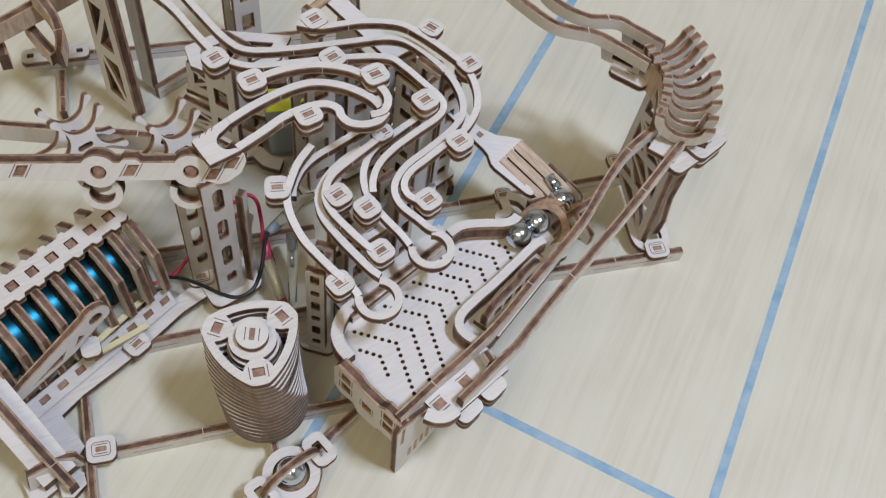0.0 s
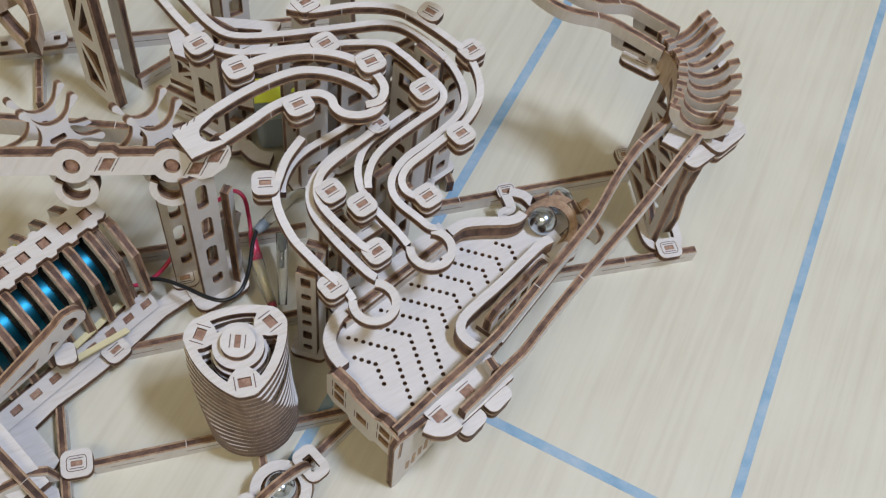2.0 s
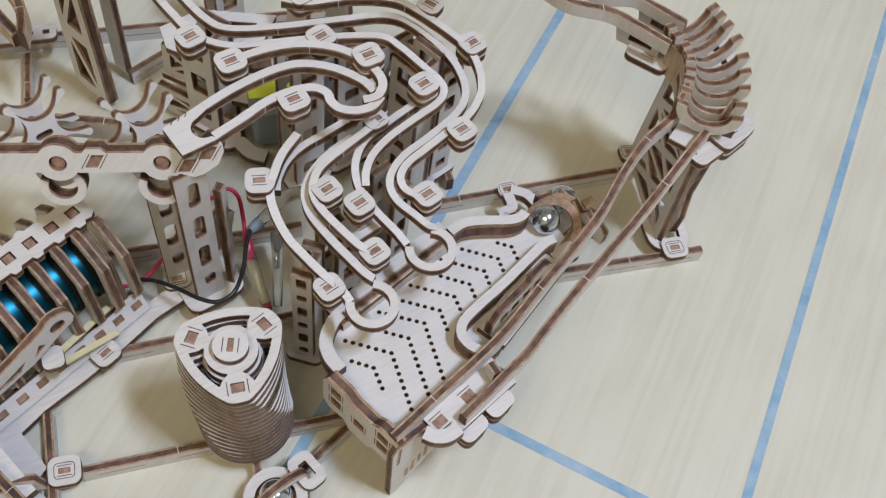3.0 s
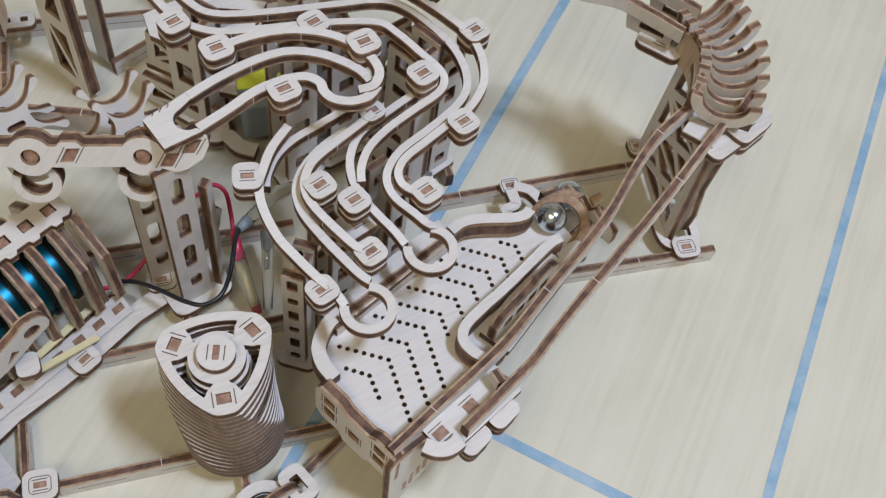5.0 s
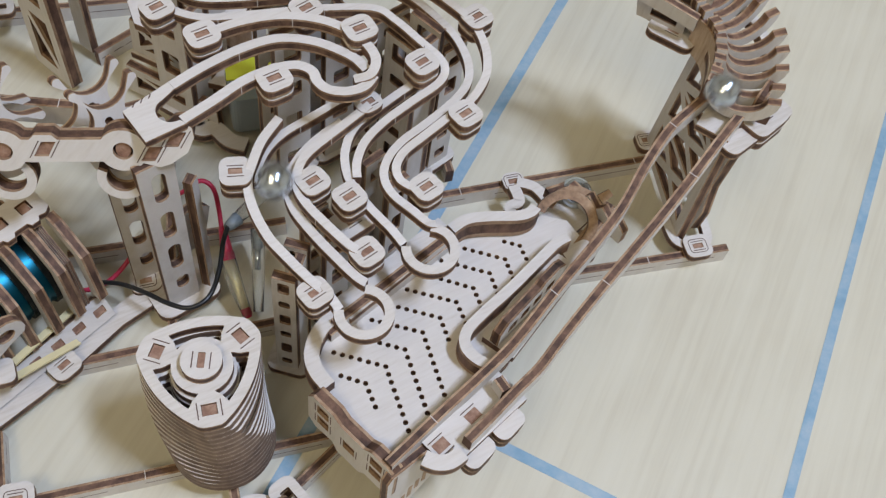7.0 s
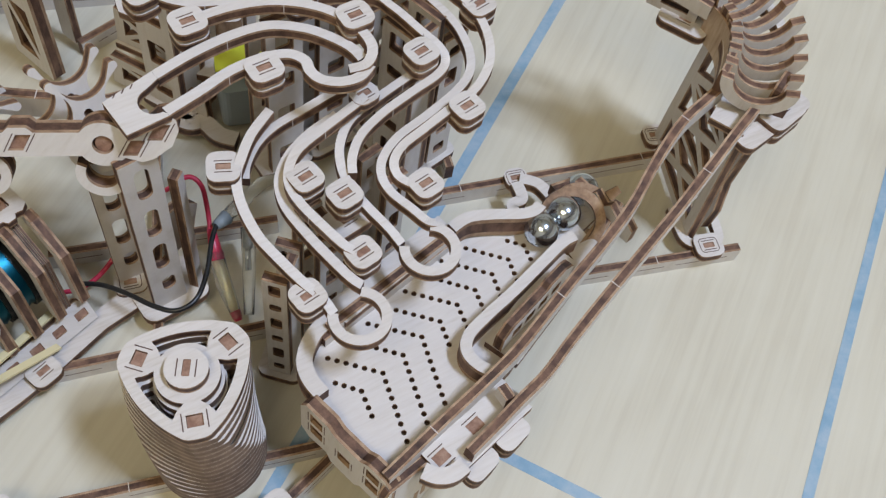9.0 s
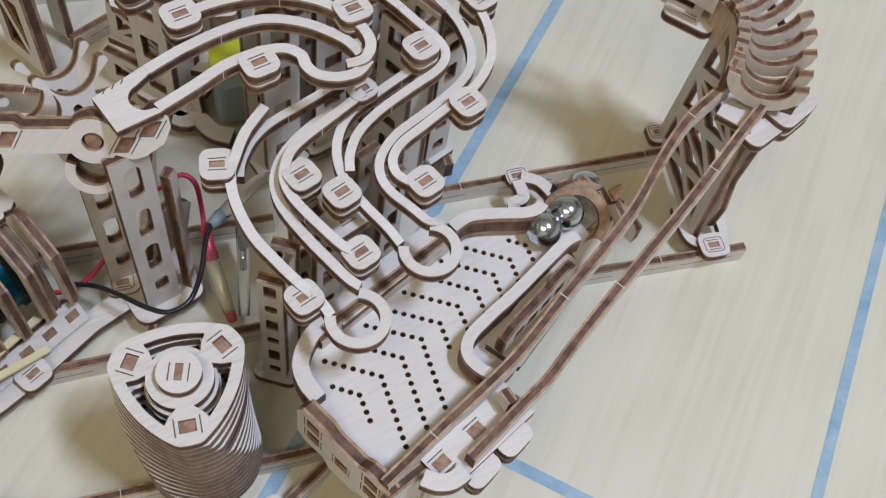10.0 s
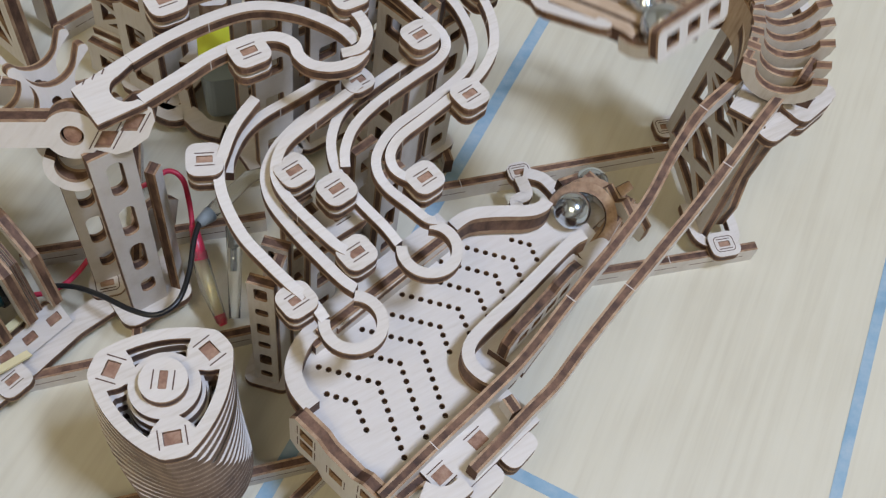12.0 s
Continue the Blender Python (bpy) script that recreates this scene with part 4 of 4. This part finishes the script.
ladder_pillar("track_pillar", "slotted pale pillar under the short guide track", (-45.1, -33.5, 3.0), (-38.2, -34.0, 3.0), 58, 3, 6)
ladder_pillar("track_pillar", "tall slotted plywood pillar rising between the tracks", (-28.8, 50.0, 10.0), (-19.7, 60.4, 10.0), 58, 3, 5)
ladder_pillar("track_pillar", "slotted plywood pillar behind the long track", (-13.6, 49.5, 8.0), (-7.8, 56.7, 8.0), 62, 3, 5)
ladder_pillar("track_pillar", "slotted plywood pillar under the drop basket", (-62.8, 32.1, 10.0), (-54.2, 40.4, 10.0), 72, 3, 4)
ladder_pillar("track_pillar", "slotted plywood pillar in the middle of the machine", (-50.1, 44.6, 10.0), (-41.7, 53.2, 10.0), 66, 3, 4)
ladder_pillar("track_pillar", "slotted plywood pillar near the tray ledge", (-21.7, 7.5, 6.0), (-16.8, 14.1, 6.0), 46, 3, 3)
ladder_pillar("track_pillar", "slotted plywood pillar near the tray ledge", (-36.1, -15.3, 6.0), (-30.4, -8.6, 6.0), 46, 3, 3)
ladder_pillar("track_pillar", "slotted plywood pillar at the far side", (-111.6, 95.5, 8.0), (-102.9, 103.5, 8.0), 62, 3, 4)
ladder_pillar("track_pillar", "slotted plywood pillar at the far side", (-109.0, 55.6, 8.0), (-95.8, 50.7, 8.0), 52, 3, 3)

ladder_pillar("track_pillar", "tall pale slotted pillar with a scorched top between the tracks", (-28.0, 43.8, 8.0), (-17.9, 37.6, 8.0), 74, 3, 6)

far_stand = thing("far_truss_stand", "leaning trussed plywood stand behind the beam", "stand")
truss(far_stand, (-159.3, 67.3, 5.0), (-142.3, 57.2, 5.0), 100, 2, 5, 3, 2, False)
part("back_strut", plate([(0, 0), (7, 0), (8, 98), (1, 98)], [], 3), PLY, far_stand, "plain pale strut", standing((-148.1, 76.7, 5.0), (-136.8, 70.5, 5.0)))

deck = thing("far_deck", "low plywood deck with slotted sides at the far side", "deck")
part("deck_top", plate([(-124.2, 69.0), (-112.0, 82.0), (-82.9, 86.6), (-84.2, 72.6), (-99.0, 55.5), (-118.7, 59.9)], [[(-117.2, 68.3), (-108.6, 77.4), (-89.0, 80.8), (-89.8, 73.1), (-101.4, 60.0), (-114.8, 63.6)]], 3), PLY, deck, "", pose(0, 0, 37))
part("deck_top", plate([(-124.1, 63.3), (-112.3, 75.1), (-83.4, 84.7), (-81.0, 56.4), (-98.9, 56.6)], [], 3), PLY, deck, "", pose(0, 0, 17))
truss(deck, (-125.4, 63.1, 2.0), (-87.2, 51.0, 2.0), 14.5, 1, 3, 1, 1)
truss(deck, (-122.7, 67.0, 20.2), (-100.2, 61.1, 20.2), 16.5, 1, 3, 1, 1)
part("deck_label", block(16, 12, 0.5), LIME, deck, "lime yellow label", flat((-77.7, 55.0, 36.0), 20))
part("deck_post", plate(rounded(9, 9, 2), [], 33), PLY, deck, "", flat((-86.4, 72.5, 3.0), 20))
part("wavy_foot", strip(curve([(-101.1, 46.8, 8.0), (-94.0, 44.7, 8.0), (-89.4, 46.5, 8.0), (-83.1, 42.6, 8.0), (-76.5, 42.0, 8.0)], 5), 6, 4), PLY, deck)
part("grey_housing", plate(rounded(22, 16, 3), [], 18), [GREY, GREY, GREY], deck, "dull grey plastic housing", flat((-75.5, 57.6, 8.0), 25))

cog = thing("far_spiral", "curved plywood spiral arms at the far corner", "spiral")
fence("spiral_arm", cog, [(-178.5, 58.2, 70.0), (-171.9, 55.8, 62.0), (-168.7, 52.1, 54.0), (-169.5, 48.5, 46.0)], 4, 9)
fence("spiral_arm", cog, [(-185.8, 57.9, 50.0), (-180.6, 55.5, 44.0), (-174.7, 52.8, 40.0)], 4, 7)
fence("spiral_bar", cog, [(-193.1, 42.3, 60.0), (-169.8, 75.3, 60.0)], 4, 9, "", 2)
fence("spiral_arm", cog, [(-201.1, 47.0, 50.0), (-194.7, 48.0, 46.0), (-192.2, 44.5, 42.0)], 4, 9)
# Browner slat wood on the arms puts their dim, warm light into the colour
for ob in cog.children:
    ob.data.materials[0] = SLAT

# ---- cables ----
red = thing("red_cable", "red insulated cable arching beside the pillar", "cable")
smooth(part("wire", tube(curve([(-125.8, -32.9, 22.0), (-123.1, -29.8, 14.0), (-113.7, -29.1, 11.0), (-105.8, -25.2, 11.0), (-99.9, -17.0, 14.0), (-92.4, 0.6, 24.0), (-84.1, 2.1, 34.0), (-79.9, 5.6, 36.0), (-75.8, 4.9, 34.0), (-73.4, 1.2, 28.0), (-71.3, -4.0, 24.0)], 6), 0.78), RED, red))
smooth(part("plug", tube([(-71.3, -3.2, 24.0), (-69.1, -7.8, 20.0), (-67.7, -10.7, 18.0)], [1.3, 2.0, 2.3], 12), RED, red, "red crimp sleeve"))
smooth(part("terminal", tube([(-67.8, -10.4, 18.0), (-62.4, -18.4, 13.0), (-59.5, -22.2, 9.0)], [1.6, 1.3, 1.0], 10), BRASS, red, "brass terminal"))
smooth(part("tip", tube([(-59.8, -22.0, 9.0), (-57.9, -24.2, 7.0)], 1.3, 10), RED, red))
smooth(part("sleeve", tube([(-68.7, -8.8, 19.0), (-64.0, -16.7, 14.0), (-58.2, -24.0, 8.0)], [2.4, 2.5, 1.6], 14), SLEEVE, red, "clear vinyl sleeve"))
black = thing("black_cable", "black insulated cable sagging in front of the pillar", "cable")
smooth(part("wire", tube(curve([(-105.7, -26.9, 16.0), (-98.3, -26.8, 18.0), (-88.8, -29.9, 22.0), (-79.7, -33.0, 24.0), (-72.8, -33.4, 25.0), (-68.1, -28.9, 26.0), (-67.4, -20.0, 27.0), (-68.8, -9.9, 28.0), (-68.9, -3.2, 28.0)], 6), 0.78), BLACK, black))
smooth(part("plug", tube([(-69.0, -4.6, 28.0), (-67.0, -0.2, 27.0)], [1.5, 2.4], 12), GREY, black, "grey crimp sleeve"))
smooth(part("sleeve", tube([(-68.0, -1.6, 27.0), (-65.3, 4.4, 26.0), (-60.1, 15.8, 25.0), (-56.1, 18.8, 25.0)], [1.8, 2.3, 2.1, 1.6], 14), SLEEVE, black, "clear vinyl sleeve"))
spare = thing("spare_connector", "clear sleeved connector hanging under the track", "connector")
smooth(part("sleeve", tube([(-61.4, 1.7, 20.0), (-59.5, -4.7, 14.0), (-55.5, -21.1, 6.0)], [2.2, 2.3, 1.7], 14), SLEEVE, spare, "clear vinyl sleeve"))
smooth(part("pin", tube([(-61.2, 0.9, 20.0), (-60.0, -3.3, 16.0)], 1.5, 10), GREY, spare))
smooth(part("pin", tube([(-60.0, -3.3, 16.0), (-58.7, -8.9, 12.0)], 0.9, 10), STEEL, spare))

# ---- catch at the end of the tray ----
catch = thing("ball_catch", "toothed plywood catch holding the balls at the tray's end", "catch")
arc_o = [(10.2 * math.cos(math.radians(a)), 10.2 * math.sin(math.radians(a))) for a in range(-70, 161, 10)]
arc_i = [(7.2 * math.cos(math.radians(a)), 7.2 * math.sin(math.radians(a))) for a in range(160, -71, -10)]
ring_m = pose(36.2, 14.6, 41.0, 34, -4, 8)
# Arch and teeth faces take the edge brown for their shade and edge-on look
part("arch", plate(arc_o + arc_i, [], 3), [RIM, EDGE, RIM], catch, "arched catch sheet coloured brown for its shade", ring_m)
part("arch", plate(arc_o + arc_i, [], 3), [RIM, EDGE, RIM], catch, "", ring_m @ pose(3.2, 1.4, -7))
for a in (-20, 8, 36):
    part("tooth", plate([(10.4, -1.6), (14.6, -1.2), (14.6, 1.2), (10.4, 1.6)], [], 3), [RIM, EDGE, RIM], catch, "short catch tooth", ring_m @ pose(3.2, 1.4, -7, 0, 0, a))
part("rake", plate([(0, 0), (24, 0), (24, 6), (20, 9), (18, 6), (14, 9), (12, 6), (8, 9), (6, 6), (0, 6)], [], 3), PLY, catch, "toothed rake", standing((33.9, 25.9, 38.0), (47.1, 15.8, 38.0)) @ pose(0, -2, -6))
part("cradle", strip([(31.3, 11.7, 36.0), (44.0, 31.8, 32.0)], 12, 3), PLY, catch)
part("cradle_rail", strip([(41.3, 5.6, 41.0), (50.6, 27.2, 38.0)], 4, 5, True), PLY, catch)
part("cradle_rail", strip([(30.0, 25.3, 40.0), (39.8, 33.7, 37.0)], 4, 5, True), PLY, catch)
part("hanger_tab", plate(rounded(10, 7, 2)), PLY, catch, "", flat((42.1, 4.4, 38.0), 40))
part("lower_post", plate(rounded(8, 5, 1), [], 32), PLY, catch, "", flat((44.9, 22.8, 0.0), 40))

# ---- lifting arm with its ridged paddle ----
PIV, ARM_YAW = (-65.9, 88.9, 66.6), -29.3
lift = thing("lifting_arm", "long plywood lifting arm with a ridged paddle and magnet", "arm", "", PIV)
part("beam_sheet", plate([(-14, -4), (70, -3.6), (84.5, -4.2), (89, -4.2), (92, -4.8), (95.5, -7), (98, -7.3), (113.5, -6.0), (115.4, -5.3), (116, -4.2), (115.4, -3.1), (113.5, -2.5), (98.5, -3.6), (97.5, 12), (92, 7.6), (89, 4.8), (82, 2), (70, 3.5), (-14, 4)], [rounded(2.4, 2.2, 0.3, 1, 83.8, -0.6)], 2.6), PLY, lift, "long pale arm sheet", pose(0, 0, -2.6))
part("tab", block(2.3, 2.1, 2.8, 83.8, -0.6, -2.4), TAB, lift, "scorched tab end")
part("paddle_floor", plate([(97, -4), (97, 11.5), (124, 11.5), (118, -1)], [], 2.0), [SLAT, EDGE, EDGE], lift, "toasted paddle floor", pose(0, 0, -3.2))
for y, w_, u1 in ((-2.1, 3.3, 121.5), (2.6, 4.2, 122.5), (8.2, 5.2, 127.0)):
    ridge = [(97, y, 0.4), (106, y, 0.2), (u1 - 4, y, -0.4), (u1, y, -1.6)]
    part("slat", strip(curve(ridge, 5), w_, 4.2), [SLAT, EDGE, EDGE], lift, "scorched tan paddle slat")
part("hook", strip(curve([(122, 11.4, 0.8), (128, 11.6, 0.4), (131, 10.6, 0.2), (131.6, 8.6, 0)], 5), 1.8, 4.5, True), PLY, lift, "dark curved paddle hook")
part("hook", strip(curve([(112, 11.4, 0.8), (122, 11.4, 0.8)], 2), 1.2, 4.5, True), [EDGE, EDGE, EDGE], lift, "dark paddle edge")
part("finger", strip(curve([(124, 10.5, -3), (128, 9.5, -3), (131, 7, -2), (133, 5, 0)], 5), 2.4, 4, True), PLY, lift, "curved end finger")
part("finger", strip(curve([(118, -3, -2.5), (122, -3.4, -3), (127, -2.6, -2), (131, 0, 0)], 5), 2.4, 4, True), PLY, lift, "curved end finger")
part("end_guard", plate(rounded(24, 9, 1.5), [rounded(4.2, 4, 0.3, 1, -7), rounded(4.2, 4, 0.3, 1, 0), rounded(4.2, 4, 0.3, 1, 7)], 3), PLY, lift, "slotted end guard", pose(132, 2, 4, 90, 0, 78))
smooth(part("magnet", tube([(115.4, 6.0, 1.8), (121.4, 4.8, 1.6)], 2.2, 14), STEEL, lift, "small cylindrical magnet"))
part("pivot_pin", tube([(0, -12, 0), (0, 12, 0)], 2, 12), RIM, lift)
pivot_post = thing("pivot_post", "upright plywood posts that carry the lifting arm", "post")
pm = pose(PIV[0], PIV[1], 0, 0, 0, ARM_YAW)
for y in (-13, 10):
    part("post", plate([(-8, 3), (8, 3), (4, 66), (-4, 66)], [], 3), PLY, pivot_post, "", pm @ pose(0, y + 3, 0, 90, 0, 0))
    part("post_foot", block(20, 8, 3.2, 0, y + 1.5, 0), FACE, pivot_post, "", pm)

# ---- steel balls ----
BR = 5.3


def steel_ball(label):
    ob = smooth(part("steel_ball", ball(BR), STEEL))
    return tagged(ob, label, "ball", "steel balls")


ball_a = steel_ball("polished steel ball lifted by the paddle arm")
ball_b = steel_ball("polished steel ball waiting at the tray's end")
ball_c = steel_ball("polished steel ball at the back of the queue")
ball_d = steel_ball("polished steel ball thrown on by the star wheel")
ball_e = steel_ball("polished steel ball held under the strap")
ball_e.location = [v * MM for v in (cup_c[0], cup_c[1], 14)]


def at(p):
    return pose(p[0] * MM, p[1] * MM, p[2] * MM)


def arm_pose(deg):
    return pose(PIV[0] * MM, PIV[1] * MM, PIV[2] * MM, 0, 0, ARM_YAW) @ pose(0, 0, 0, 0, -deg, 0)


def on_arm(deg):
    return arm_pose(deg) @ pose(0.1256, 0.0028, -0.0004)


WAIT = (-8.8, 92.3, 106.0)


def motions():
    rest = -13.3
    lift_up = [(0.0, rest), (0.35, rest), (0.4, -9.5), (0.5, -2.7), (0.6, 2.0), (0.7, 7.3), (0.8, 13.2), (0.9, 19.1), (1.0, 24.7), (1.1, 29.5), (1.2, 37.0), (1.4, 46.0)]
    swing = lift_up + [(1.7, 50), (4.9, 50), (5.05, 44), (5.2, 26), (5.3, 0), (5.4, rest)]
    swing += [(5.9, rest), (6.0, -11), (6.1, -5.5), (6.2, -1), (6.3, 5.5), (6.4, 13), (6.5, 19), (6.6, 25), (6.7, 31), (6.8, 38), (7.0, 46), (7.3, 50)]
    swing += [(10.4, 50), (10.6, 40), (10.7, 27), (10.8, 8), (10.9, rest), (11.4, rest), (11.5, -10.5), (11.6, -4.5), (11.7, 0.5), (11.8, 6.5), (11.9, 12.2), (12.0, 17.0)]
    walk(lift, [(t, arm_pose(a)) for t, a in swing])
    top = (-0.2, 85.6, 103.0)
    q1, q2, q3 = (27.3, 6.1, 45.5), (33.3, 14.1, 44.5), (39.2, 30.0, 36.0)
    up = lambda rows_, t0, t1: [(t, on_arm(a)) for t, a in rows_ if t0 <= t <= t1]
    down_chute = [(0.9, 88.3, 101.0), (48.1, 73.2, 93.0), (73.4, 65.1, 87.0), (75.8, 41.4, 79.0), (62.6, 12.3, 71.0), (40.1, -23.3, 61.0), (20.1, -53.8, 55.0)]
    # the ball that rides up first, waits above the view, and comes round the bend
    rows_a = up(swing, 0.0, 1.7) + [(2.0, at(WAIT)), (5.6, at(WAIT)), (6.5, at(down_chute[0]))]
    rows_a += [(6.8, at(down_chute[1])), (6.9, at((79.1, 58.1, 86.0))), (7.0, at((72.8, 45.0, 82.0))), (7.1, at((65.4, 31.1, 75.0))), (7.2, at((56.9, 18.8, 70.0)))]
    rows_a += [(7.5, at((32.7, -35.9, 60.0))), (7.8, at((7.0, -69.1, 55.0))), (8.0, at((4.2, -59.9, 46.0))), (8.4, at((17.4, -12.8, 45.5))), (8.75, at(q1)), (11.6, at(q1)), (11.85, at(q2)), (12.0, at(q2))]
    walk(ball_a, rows_a)
    rows_b = [(0.0, at(q2)), (0.6, at(q2)), (0.8, at(q3)), (5.35, at(q3)), (5.5, on_arm(rest))] + up(swing, 5.9, 7.3) + [(12.0, at(WAIT))]
    walk(ball_b, rows_b)
    rows_c = [(0.0, at(q1)), (0.6, at(q1)), (0.85, at(q2)), (6.1, at(q2)), (6.3, at(q3)), (10.85, at(q3)), (11.0, on_arm(rest))] + up(swing, 11.4, 12.0)
    walk(ball_c, rows_c)
    far_left = (-152.0, -29.0, 118.0)
    rows_d = [(0.0, at(far_left)), (5.9, at(far_left)), (6.1, at((-115.1, -17.4, 108.0))), (6.2, at((-103.0, -17.4, 106.0))), (6.3, at((-91.7, -14.3, 106.0))), (6.4, at((-76.6, -11.4, 102.0))), (6.5, at((-69.0, 2.1, 98.0)))]
    rows_d += [(6.6, at((-58.9, 13.3, 97.0))), (6.7, at((-42.1, 16.8, 96.0))), (6.8, at((-35.0, 14.8, 90.0))), (6.9, at((-46.7, -3.3, 82.0))), (7.0, at((-49.1, -15.8, 78.0))), (7.1, at((-38.8, -28.5, 74.0))), (7.2, at((-28.3, -31.8, 70.0)))]
    rows_d += [(7.35, at((-16.6, -44.8, 66.0))), (7.5, at((-14.0, -39.2, 45.5))), (8.0, at((4.4, -25.6, 45.5))), (8.6, at(q2)), (11.6, at(q2)), (11.85, at(q3)), (12.0, at(q3))]
    walk(ball_d, rows_d)
    for ob, spins in ((star_a, ((6.0, 0), (6.25, -72), (6.5, -72), (12.0, -72))), (star_b, ((0.0, 0), (6.3, 0), (6.6, -72), (12.0, -72)))):
        axis = (m_star.to_3x3() @ Vector((0, 0, 1))).normalized()
        rows_s = [] if spins[0][0] == 0 else [(0.0, Matrix.Translation(ob.location))]
        rows_s += [(t, Matrix.Translation(ob.location) @ Matrix.Rotation(radians(a), 4, axis)) for t, a in spins]
        walk(ob, rows_s)


motions()
